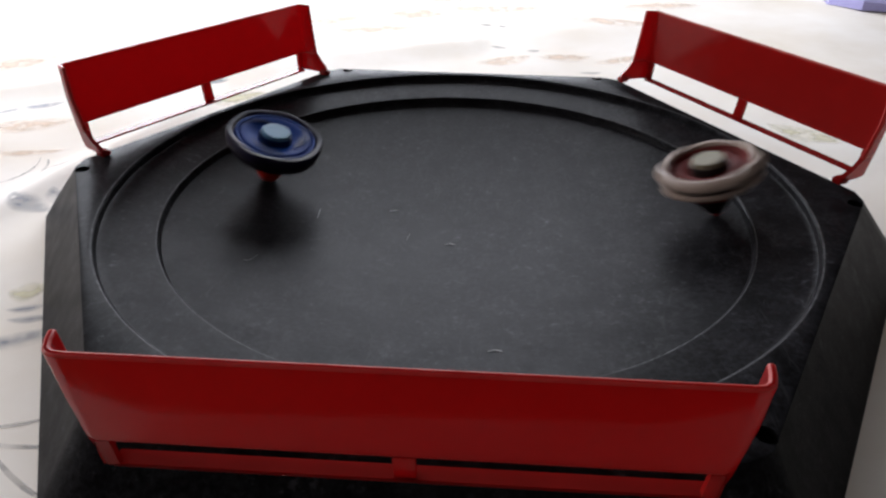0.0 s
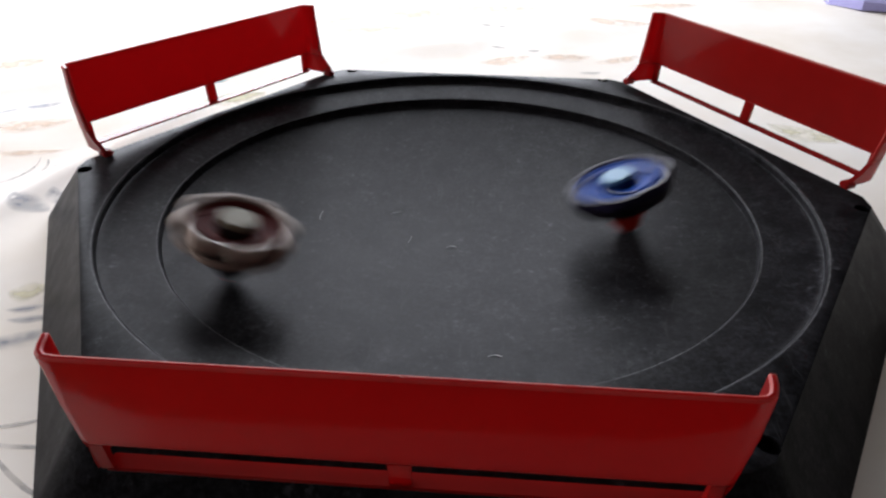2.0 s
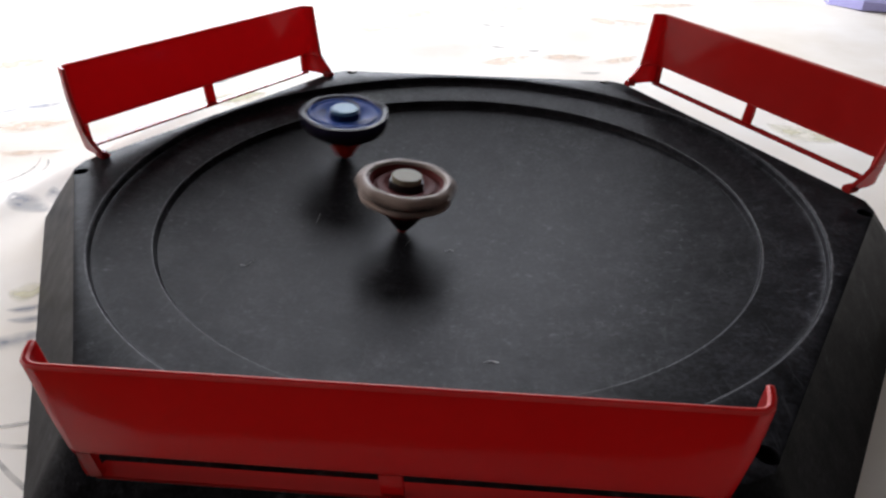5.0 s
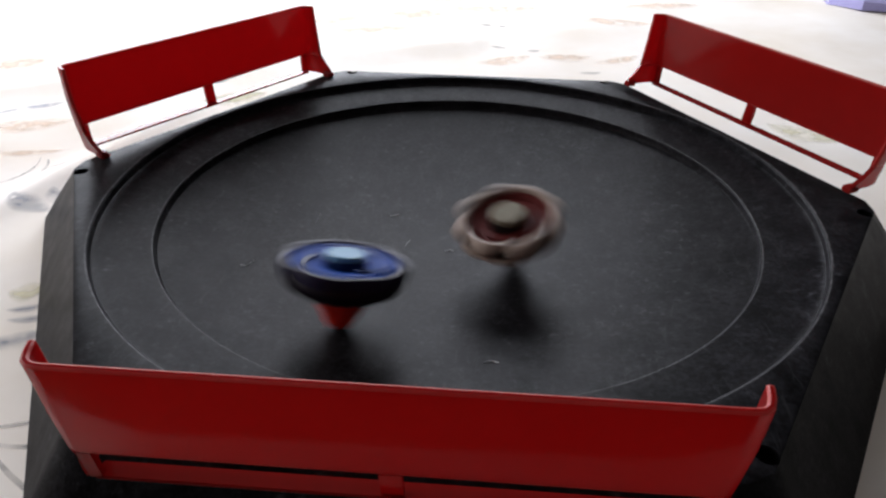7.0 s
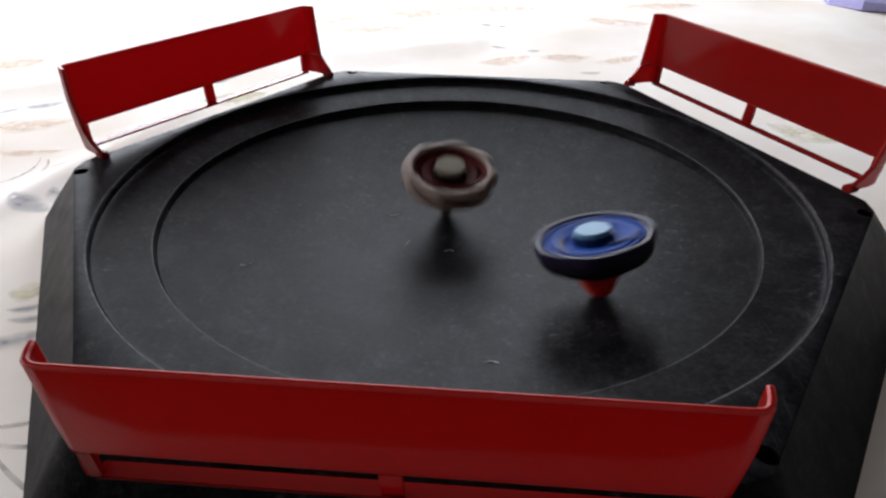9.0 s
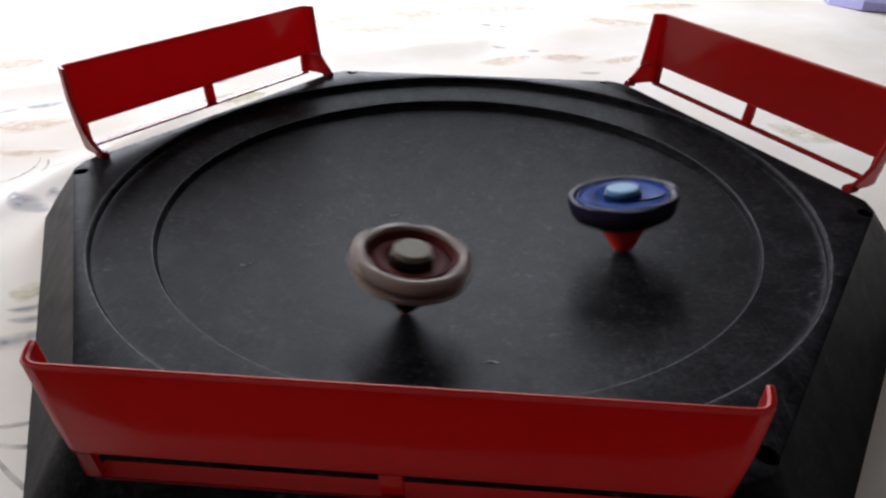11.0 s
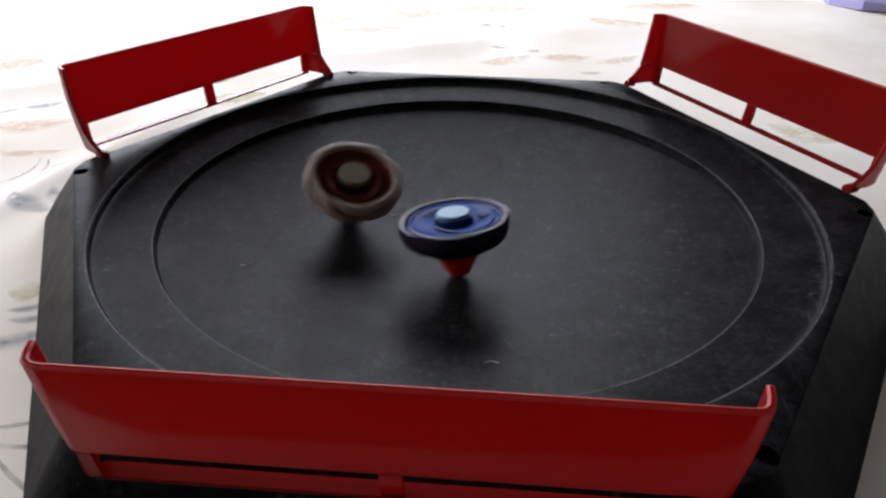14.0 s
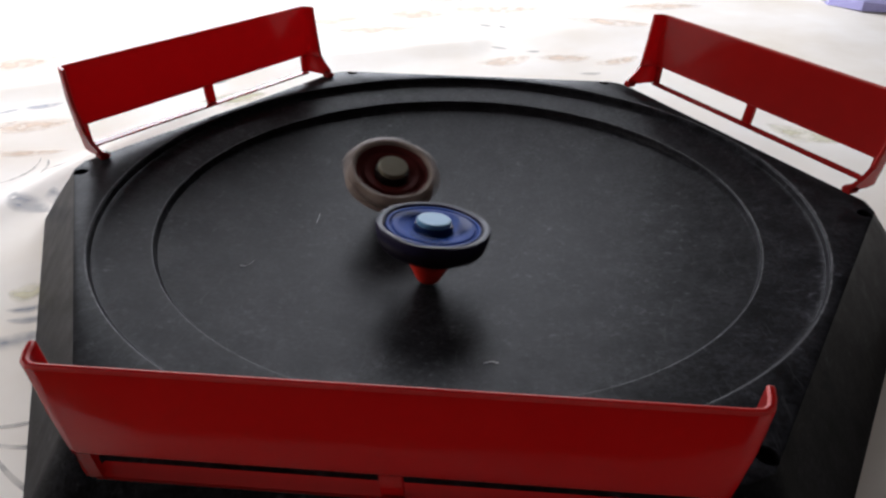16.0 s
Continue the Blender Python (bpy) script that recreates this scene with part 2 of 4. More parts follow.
def swell(x, y):
    """Height of the sheet: flat under the stadium, softly rumpled away from it."""
    d = max(0.0, math.hypot(x, y) - 0.23)
    k = min(1.0, d / 0.12)
    v = noise.noise((x * 5, y * 5, 0.3)) * 0.006 + noise.noise((x * 14 + 3, y * 9, 1.7)) * 0.0025
    v += 0.004 * max(0.0, 1 - abs(noise.noise((x * 1.7 - y * 2.6, x * 1.1 + 2.0, 7.0))) * 5) * (1 if x < 0 else 0.4)
    v += 0.005 * max(0.0, noise.noise((x * 2.2 + y * 3.1, y * 0.8 - x * 0.5, 4.0)))
    u = ((x + 0.268) * 0.063 + (y + 0.03) * 0.22) / 0.0524
    off = (x + 0.268 - 0.063 * u) * 0.961
    v = k * v + 0.0045 * math.exp(-(off / 0.010) ** 2) * max(0.0, 1 - (u * 2 - 1) ** 2)
    return -0.0006 + v


GRID = 0.0075       # spacing of the sheet's mesh


def sheet_mesh():
    bm = bmesh.new()
    nx, ny = int((BED_X - 0.01 + 0.99) / GRID), int((1.02 - FOOT_Y) / GRID)
    g = [[bm.verts.new((-0.99 + GRID * i, FOOT_Y + GRID * j, swell(-0.99 + GRID * i, FOOT_Y + GRID * j))) for i in range(nx + 1)] for j in range(ny + 1)]
    for j in range(ny):
        for i in range(nx):
            bm.faces.new((g[j][i], g[j][i + 1], g[j + 1][i + 1], g[j + 1][i]))
    return bm


def on_sheet(x, y):
    """Height of the sheet's mesh at a place."""
    u, v = (x + 0.99) / GRID, (y - FOOT_Y) / GRID
    i, j = math.floor(u), math.floor(v)
    u, v = u - i, v - j
    h = [[swell(-0.99 + GRID * (i + a), FOOT_Y + GRID * (j + c)) for a in (0, 1)] for c in (0, 1)]
    return (h[0][0] * (1 - u) + h[0][1] * u) * (1 - v) + (h[1][0] * (1 - u) + h[1][1] * u) * v


sheet = tagged(part("bed_sheet", sheet_mesh(), SHEET, smooth=180), "white cotton bed sheet with faded floral print", "bed sheet")


def leaf(bm, x, y, length, width, turn, bend=0.15):
    """One printed leaf or stroke that follows the cloth."""
    n = 10
    rows = []
    wash = bm.verts.layers.float.get("wash") or bm.verts.layers.float.new("wash")
    for i in range(n + 1):
        u = i / n
        w = width * (math.sin(math.pi * u) ** 0.8) * 0.5 + 0.0002
        row = []
        for s in (-1, -0.5, 0, 0.5, 1):
            px, py = length * (u - 0.5), s * w + bend * length * (u - 0.5) ** 2 * 2
            qx, qy = x + px * math.cos(turn) - py * math.sin(turn), y + px * math.sin(turn) + py * math.cos(turn)
            row.append(bm.verts.new((qx, qy, on_sheet(qx, qy) + 0.00015)))
            row[-1][wash] = (1 - abs(s)) ** 0.7 * math.sin(math.pi * u) ** 0.5 if width > 0.002 else 0.8
        rows.append(row)
    for a, b in zip(rows, rows[1:]):
        for k in range(4):
            bm.faces.new((a[k], a[k + 1], b[k + 1], b[k]))


def print_sprigs(name, ink, sprigs, spread=1.6):
    bm = bmesh.new()
    for x, y, length, width, *rest in sprigs:
        leaf(bm, x, y, length * 1.15, width * (spread if width > 0.002 else 1.3), *rest)
    tagged(part(name, bm, ink, sheet, smooth=180), kind="stuff")

# faded sprigs: x, y, length, width, turn, bend
print_sprigs("blue_print", INK_BLUE, [(-0.246, 0.009, 0.032, 0.012, -0.45), (-0.236, 0.020, 0.020, 0.007, -0.9), (-0.186, -0.083, 0.018, 0.004, 0.35), (-0.180, -0.090, 0.02, 0.004, 0.3),
                                       (-0.176, -0.104, 0.042, 0.008, 0.45), (-0.332, 0.163, 0.03, 0.010, 0.4),
                                       (-0.352, 0.150, 0.02, 0.008, 0.9), (-0.36, 0.05, 0.03, 0.012, -0.4), (-0.218, 0.226, 0.022, 0.008, 0.7),
                                       (0.30, 0.02, 0.03, 0.01, 0.4), (0.24, -0.05, 0.025, 0.008, 1.2), (0.4, 0.2, 0.03, 0.01, -0.5), (0.22, 0.40, 0.03, 0.008, 0.3)])
print_sprigs("yellow_print", INK_YELLOW, [(-0.194, -0.071, 0.016, 0.011, 0.3), (-0.19, 0.19, 0.05, 0.02, 0.6), (0.235, 0.17, 0.05, 0.018, -0.6), (-0.30, -0.12, 0.02, 0.012, 0.2), (0.20, -0.12, 0.02, 0.01, 1.0)])
print_sprigs("peach_print", INK_PEACH, [(-0.173, 0.452, 0.06, 0.018, 0.6), (-0.120, 0.42, 0.10, 0.012, 0.15), (-0.084, 0.491, 0.07, 0.020, 0.3), (0.0, 0.52, 0.13, 0.016, 0.1, 0.3), (0.02, 0.318, 0.05, 0.012, 0.5),
                                         (0.075, 0.335, 0.05, 0.010, 0.3), (0.125, 0.335, 0.05, 0.008, 0.6), (0.13, 0.47, 0.10, 0.014, -0.1), (-0.29, 0.075, 0.05, 0.004, 0.2), (0.05, 0.60, 0.14, 0.02, 0.05),
                                         (-0.32, 0.12, 0.06, 0.012, 0.3), (-0.42, 0.26, 0.07, 0.014, 0.5), (-0.06, 0.57, 0.09, 0.012, 0.2), (0.20, 0.56, 0.10, 0.012, 0.15)], 2.8)
print_sprigs("grey_print", INK_GREY, [(-0.272, 0.043, 0.045, 0.0012, 1.25, 0.5), (-0.264, 0.058, 0.02, 0.0012, 1.9), (-0.256, 0.060, 0.02, 0.0012, 0.9), (-0.004, 0.45, 0.016, 0.006, -0.3), (0.015, 0.445, 0.014, 0.006, -0.6),
                                      (-0.027, 0.405, 0.012, 0.005, 0.2), (0.058, 0.507, 0.016, 0.006, 0.1), (0.095, 0.292, 0.02, 0.006, 0.3), (0.012, 0.36, 0.02, 0.004, -0.4), (0.045, 0.35, 0.014, 0.005, 0.2),
                                      (-0.142, -0.159, 0.035, 0.0012, 0.05, 0.1), (-0.132, -0.173, 0.035, 0.0012, -0.5, 0.1), (-0.150, -0.150, 0.03, 0.001, 0.3), (-0.34, 0.10, 0.06, 0.0015, 0.9, 0.5)])


# ---- the stadium ----
HOLE_TURN = 27.68
stadium = tagged(new("battle_stadium"), "black hexagonal plastic stadium with red rails on a bed sheet", "toy stadium")


def shell_mesh():
    ap, foot = 0.905, 1.021
    top, low = hexagon(ap), hexagon(foot)
    dish = [(0.0, -0.145)] + [(r, -0.145 + 0.080 * (r / 0.736) ** 2) for r in (0.03, 0.10, 0.2, 0.3, 0.4, 0.5, 0.58, 0.66, 0.730)]
    dish += [(0.7435, -0.0630), (0.7455, -0.0600), (0.7470, -0.0470), (0.7500, -0.0432), (0.7525, -0.0425), (0.7565, -0.0417), (0.80, -0.034), (0.860, -0.0235),
             (0.870, -0.0215), (0.8740, -0.0190), (0.8755, -0.006), (0.8790, -0.0015), (0.8825, 0.0)]
    bm = bmesh.new()
    n = 240
    angles = [2 * math.pi * k / n for k in range(n)]

    def ring(f):
        return [bm.verts.new(Vector(f(a)) * S + Vector((0, 0, RIM))) for a in angles]

    def turned(r, z):
        return ring(lambda a: (r * math.cos(a), r * math.sin(a), z))

    def edged(f, z):
        return ring(lambda a: (f(a) * math.cos(a), f(a) * math.sin(a), z))

    def footed(grow):
        return ring(lambda a: ((low(a) + grow) * math.cos(a) + 0.005, (low(a) + grow) * math.sin(a), -0.1600))
    rings = [turned(r, z) for r, z in dish[1:]]
    rings += [edged(lambda a: max(0.8835, top(a) - 0.008), 0.0), edged(lambda a: max(0.8845, top(a) - 0.002), -0.0015), edged(lambda a: top(a) + 0.001, -0.007),
              edged(lambda a: top(a) + (low(a) - top(a)) * 0.5, -0.083), footed(0.0), footed(-0.014),
              edged(lambda a: top(a) - 0.015, -0.018), turned(0.84, -0.05), turned(0.72, -0.085), turned(0.40, -0.136), turned(0.03, -0.156)]
    caps = (bm.verts.new((0, 0, RIM - 0.145 * S)), bm.verts.new((0, 0, RIM - 0.156 * S)))
    for a, b in zip(rings, rings[1:]):
        for k in range(n):
            j = (k + 1) % n
            bm.faces.new((a[k], a[j], b[j], b[k]))
    # paler ring on both ridge lips: wear and a painted edge highlight
    for f in bm.faces:
        mid = f.calc_center_median()
        q, z = math.hypot(mid.x, mid.y) / S, (mid.z - RIM) / S
        f.material_index = int(z > -0.049 and (0.7497 < q < 0.7530 or 0.8795 < q < 0.8815))
    for c, r in zip(caps, (rings[0], rings[-1])):
        for k in range(n):
            bm.faces.new((c, r[k], r[(k + 1) % n]))
    return bm


def hole_spots():
    for base in (90, 210, 330):
        for side in (-1, 1):
            a = radians(base + side * HOLE_TURN)
            yield Vector((S * math.cos(a), S * math.sin(a), RIM))


shell = part("shell", shell_mesh(), (BLACK, WORN_GLINT), stadium, "black textured plastic dish with two circular ridges", smooth=28)


def drill(ob, spots, radius, depth):
    """Cuts round holes into ob, and leaves its mesh plain."""
    bm = bmesh.new()
    for s in spots:
        made = bmesh.ops.create_cone(bm, cap_ends=True, segments=24, radius1=radius, radius2=radius, depth=depth * 2)["verts"]
        bmesh.ops.translate(bm, verts=made, vec=s)
    me = bpy.data.meshes.new("drill")
    bm.to_mesh(me)
    bm.free()
    bit = new("drill", me)
    mod = ob.modifiers.new("holes", "BOOLEAN")
    mod.object, mod.operation, mod.solver = bit, "DIFFERENCE", "EXACT"
    done = bpy.data.meshes.new_from_object(ob.evaluated_get(bpy.context.evaluated_depsgraph_get()))
    ob.modifiers.clear()
    ob.data = done
    bpy.data.objects.remove(bit)


drill(shell, list(hole_spots()), 0.0190 * S, 0.0155 * S)
for spot in hole_spots():
    plug = part("peg_hole", lathe([(0.0, -0.0150 * S), (0.0188 * S, -0.0150 * S), (0.0188 * S, -0.0035 * S), (0.0183 * S, -0.0035 * S), (0.0180 * S, -0.0145 * S), (0.0, -0.0145 * S)], 20), PIT, stadium, "round peg hole, its lining painted shade-dark")
    plug.location = spot


def strip(bm, rows, thick):
    """A curved plate from rows of points (lists of equal length), thick metres deep along its normals."""
    g = [[Vector(q) for q in row] for row in rows]
    m, n = len(g), len(g[0])
    front, back = [], []
    for i in range(m):
        fr, ba = [], []
        for j in range(n):
            du = g[i][min(j + 1, n - 1)] - g[i][max(j - 1, 0)]
            dv = g[min(i + 1, m - 1)][j] - g[max(i - 1, 0)][j]
            nn = du.cross(dv).normalized() * thick / 2
            fr.append(bm.verts.new(g[i][j] + nn))
            ba.append(bm.verts.new(g[i][j] - nn))
        front.append(fr)
        back.append(ba)
    for i in range(m - 1):
        for j in range(n - 1):
            bm.faces.new((front[i][j], front[i][j + 1], front[i + 1][j + 1], front[i + 1][j]))
            bm.faces.new((back[i][j], back[i + 1][j], back[i + 1][j + 1], back[i][j + 1]))
    for i in range(m - 1):
        for j in (0, n - 1):
            bm.faces.new((front[i][j], front[i + 1][j], back[i + 1][j], back[i][j]))
    for j in range(n - 1):
        for i in (0, m - 1):
            bm.faces.new((front[i][j], back[i][j], back[i][j + 1], front[i][j + 1]))
    return bm


def rail(turn, label, shift=(0, 0, 0), yaw=0.0, lean=0.0):
    """A red rail: x runs along the edge, y outward, z up, in units of S from the stadium's centre."""
    t = 0.011 * S
    RAIL_LOW = 0.065

    def P(s, r, z):
        return (s * S, (r - 0.969) * S, (z - 0.01) * S)
    ends = ((0.239, ((0.428, 0.986), (0.442, 0.984), (0.451, 0.977), (0.456, 0.963), (0.459, 0.944))),
            (0.15, ((0.432, 0.986), (0.445, 0.983), (0.454, 0.974), (0.459, 0.958), (0.462, 0.938))),
            (RAIL_LOW, ((0.433, 0.985), (0.444, 0.980), (0.451, 0.968), (0.453, 0.949), (0.458, 0.922))),
            (0.042, ((0.435, 0.985), (0.444, 0.976), (0.450, 0.956), (0.452, 0.930), (0.457, 0.902))),
            (0.025, ((0.436, 0.985), (0.444, 0.972), (0.449, 0.946), (0.450, 0.912), (0.455, 0.880))),
            (0.006, ((0.436, 0.984), (0.443, 0.968), (0.448, 0.937), (0.447, 0.901), (0.452, 0.867))))
    rows = []
    for z, pts in ends[:3]:
        rows.append([P(-s, r, z) for s, r in reversed(pts)] + [P(-0.33 + 0.066 * k, pts[0][1], z) for k in range(11)] + [P(s, r, z) for s, r in pts])
    body = part("rail", strip(bmesh.new(), rows, t), (RED, RED_EDGE), stadium, label, smooth=40)
    mod = body.modifiers.new("rounded", "BEVEL")
    mod.width, mod.segments, mod.limit_method, mod.angle_limit = 0.0007, 2, "ANGLE", radians(50)
    # bevel faces take the paler colour for wear and highlight
    mod.material = 1
    for side in (-1, 1):
        part("end_wing", strip(bmesh.new(), [[P(side * s, r, z + (0.0004 if z == RAIL_LOW else 0)) for s, r in pts] for z, pts in ends[2:]], t), RED, body, smooth=50)
        foot = bmesh.new()
        f = P(side * 0.447, 0.885, 0.0055)
        box(foot, f[0] - 0.014 * S, f[0] + 0.014 * S, f[1] - 0.02 * S, f[1] + 0.014 * S, f[2] - 0.0055 * S, f[2] + 0.012 * S, 0.004 * S)
        part("foot", foot, RED, body)
        cheek = bmesh.new()
        strip(cheek, [[P(side * s, 0.985, RAIL_LOW + 0.0005), P(side * s, 0.984, 0.035), P(side * s, 0.982, 0.006)] for s in (0.416, 0.425, 0.436)], t * 0.9)
        part("end_post", cheek, RED, body)
    part("post", strip(bmesh.new(), [[P(s, 0.985, RAIL_LOW + 0.001), P(s, 0.982, 0.036), P(s, 0.978, 0.010)] for s in (-0.016, 0, 0.016)], t * 0.9), RED, body)
    bar = bmesh.new()
    a, b = P(-0.428, 0.960, 0.003), P(0.428, 0.9885, 0.009)
    box(bar, a[0], b[0], a[1], b[1], a[2], b[2], 0.002 * S)
    part("base_bar", bar, RED, body)
    body.matrix_basis = pose(0, 0, RIM, 0, 0, turn) @ pose(shift[0] * S, (0.969 + shift[1]) * S, (0.01 + shift[2]) * S, lean, 0, yaw)
    return body


rail(60, "red translucent plastic rail lit by the window", (0, 0, -0.001))
rail(-60, "red translucent plastic rail lit by the window", (0.006, 0.004, 0.009), 0.0, -1.5)
rail(180, "red translucent plastic rail with worn top edge, highlight painted pale", (0.010, -0.008, -0.007), 1.0, -6.0)


# lint and chips of plastic caught in the dish, and a small centre dimple
def dish_height(r):
    return RIM + (-0.145 + 0.080 * (r / 0.736) ** 2) * S


def hair(points):
    bm = bmesh.new()
    strip(bm, [[(x * S, y * S, dish_height(math.hypot(x, y)) + 0.0004), ((x + 0.001) * S, (y + 0.0025) * S, dish_height(math.hypot(x, y + 0.0035)) + 0.0004)] for x, y in points], 0.0002)
    part("lint", bm, LINT, stadium, "pale curled lint")


hair([(-0.488, -0.295), (-0.476, -0.293), (-0.470, -0.280), (-0.466, -0.261)])
hair([(-0.124, -0.095), (-0.119, -0.074), (-0.117, -0.061)])
hair([(0.102, -0.581), (0.117, -0.574), (0.130, -0.579)])

hair([(-0.189, 0.054), (-0.166, 0.065)])
hair([(-0.626, -0.451), (-0.637, -0.416), (-0.644, -0.392)])
hair([(0.637, -0.409), (0.649, -0.381)])
hair([(-0.021, -0.108), (-0.008, -0.098), (0.004, -0.102)])
hair([(-0.375, -0.029), (-0.377, 0.018)])


# ---- the two spinning tops ----
D = 0.129 * S       # radius of a top


def three_lobes(depth, count=3, shift=0.0):
    return lambda r, z, a: r * (1 - depth * (0.5 + 0.5 * math.cos(count * a + shift)) ** 3)


def rim_lobes(depth, count):
    return lambda r, z, a: r * (1 - (depth * (0.5 + 0.5 * math.cos(count * a)) ** 2 if r > 0.88 * D else 0))


LIFT = (0.009, 0.014)       # how high the layers of the blue and of the brown top sit


def ring_part(name, profile, mat, parent, wave=None, label="", n=96):
    return part(name, lathe([(r * D, (z + (LIFT[parent["label"].startswith("cream")] if 0.079 < z < 0.146 else 0)) * S) for r, z in profile], n, wave), mat, parent, label)


def chip(name, r, z0, z1, mat, parent, label, sides=8):
    bm = lathe([(0, z0 * S), (r * D, z0 * S), (r * D, (z1 - 0.003) * S), ((r - 0.02) * D, z1 * S), (0, z1 * S)], sides * 6,
               lambda q, z, a: q * (1 - 0.035 * abs(math.sin(a * sides / 2))))
    return part(name, bm, mat, parent, label)


def swept_blades(top, start, r0, grow, wide, z0, z1, mat, label):
    for k in range(3):
        rows = []
        for i in range(9):
            q = start + 2 * math.pi * k / 3 + i * 0.105
            a, c = (r0 + grow * i) * D, (r0 + grow * i + wide) * D
            rows.append([(a * math.cos(q), a * math.sin(q), (z0 + 0.010) * S), (c * math.cos(q), c * math.sin(q), (z1 + 0.010) * S)])
        part("blade", strip(bmesh.new(), rows, 0.005 * S), mat, top, label)


def build_blue():
    top = tagged(new("spinning_top"), "blue spinning top with pale chip and scarlet driver, spinning", "spinning top", "battling tops")
    ring_part("layer", [(0.34, 0.118), (0.36, 0.131), (0.42, 0.135), (0.60, 0.138), (0.68, 0.142), (0.74, 0.141), (0.76, 0.137), (0.79, 0.137), (0.81, 0.142),
                        (0.85, 0.142), (0.870, 0.136), (0.87, 0.118), (0.80, 0.112), (0.40, 0.110)], BLUE, top, three_lobes(0.02, 5), "blue plastic layer with a raised ring")
    ring_part("lip", [(0.895, 0.122), (0.910, 0.1435), (0.945, 0.1458), (1.010, 0.1455), (1.035, 0.139), (1.02, 0.121), (0.895, 0.119)], LIP, top, three_lobes(0.07, 6, 0.6), "dark violet rim edge")
    swept_blades(top, 0.0, 0.44, 0.035, 0.09, 0.1395, 0.1415, NAVY, "dark blue swept blade")
    ring_part("forged_disc", [(0.30, 0.113), (0.80, 0.118), (0.975, 0.123), (0.995, 0.113), (0.98, 0.103), (0.92, 0.092), (0.80, 0.083), (0.62, 0.0785), (0.46, 0.075), (0.34, 0.075)], DARK_METAL, top,
              three_lobes(0.03, 6), "dark purple-black metal disc")
    ring_part("boss", [(0.0, 0.11), (0.345, 0.11), (0.35, 0.151), (0.335, 0.156), (0.0, 0.156)], NAVY, top, None, "navy central boss", 48)
    chip("chip", 0.315, 0.1562, 0.167, ICE, top, "pale ice-blue central chip")
    ring_part("driver", [(0.0, 0.0785), (0.46, 0.0785), (0.45, 0.069), (0.42, 0.060), (0.38, 0.056), (0.35, 0.048), (0.29, 0.032), (0.23, 0.016), (0.19, 0.009), (0.0, 0.009)],
              SCARLET, top, lambda r, z, a: r * (1 + (0.04 * math.cos(6 * a) if r > 0.3 * D else 0)), "scarlet tapered driver", 60)
    ring_part("tip", [(0.0, 0.010), (0.13, 0.010), (0.10, 0.003), (0.05, 0.0005), (0.0, 0.0)], SCARLET, top, None, "", 32)
    return top


def build_brown():
    top = tagged(new("spinning_top"), "cream and maroon spinning top with bone chip, spinning", "spinning top", "battling tops")
    ring_part("layer", [(0.76, 0.118), (0.78, 0.138), (0.81, 0.144), (0.85, 0.145), (0.93, 0.143), (1.00, 0.138), (1.035, 0.129), (1.01, 0.118), (0.90, 0.114), (0.76, 0.114)],
              CREAM, top, rim_lobes(0.20, 7), "cream plastic outer layer with short lobes")
    ring_part("inner_ring", [(0.34, 0.112), (0.36, 0.120), (0.44, 0.124), (0.50, 0.129), (0.58, 0.129), (0.61, 0.122), (0.66, 0.122), (0.70, 0.131), (0.745, 0.137), (0.765, 0.136), (0.765, 0.112), (0.36, 0.108)],
              MAROON, top, None, "maroon inner ring")
    swept_blades(top, 0.5, 0.50, 0.028, 0.08, 0.1295, 0.1310, MAROON, "maroon swept blade")
    ring_part("spacer", [(0.30, 0.115), (0.86, 0.115), (0.88, 0.109), (0.86, 0.103), (0.30, 0.103)], UMBER, top, None, "dark gap ring")
    ring_part("forged_disc", [(0.30, 0.104), (0.88, 0.105), (0.955, 0.104), (0.965, 0.097), (0.94, 0.092), (0.80, 0.088), (0.30, 0.086)], CREAM, top,
              three_lobes(0.05, 6), "beige lower disc")
    ring_part("skirt", [(0.0, 0.089), (0.74, 0.089), (0.70, 0.080), (0.52, 0.070), (0.0, 0.070)], RUST, top, three_lobes(0.05, 6), "red-brown underside")
    ring_part("boss", [(0.0, 0.11), (0.35, 0.11), (0.35, 0.148), (0.335, 0.153), (0.0, 0.153)], UMBER, top, None, "dark central boss", 48)
    chip("chip", 0.315, 0.1532, 0.167, OLIVE, top, "bone-coloured central chip")
    ring_part("driver", [(0.0, 0.072), (0.50, 0.072), (0.44, 0.060), (0.38, 0.052), (0.28, 0.032), (0.18, 0.016), (0.14, 0.010), (0.0, 0.010)], UMBER, top,
              lambda r, z, a: r * (1 + (0.04 * math.cos(6 * a) if r > 0.3 * D else 0)), "black tapered driver", 60)
    ring_part("tip", [(0.0, 0.012), (0.125, 0.012), (0.10, 0.004), (0.05, 0.0005), (0.0, 0.0)], SCARLET, top, None, "small red tip", 32)
    return top


blue_top = build_blue()
brown_top = build_brown()

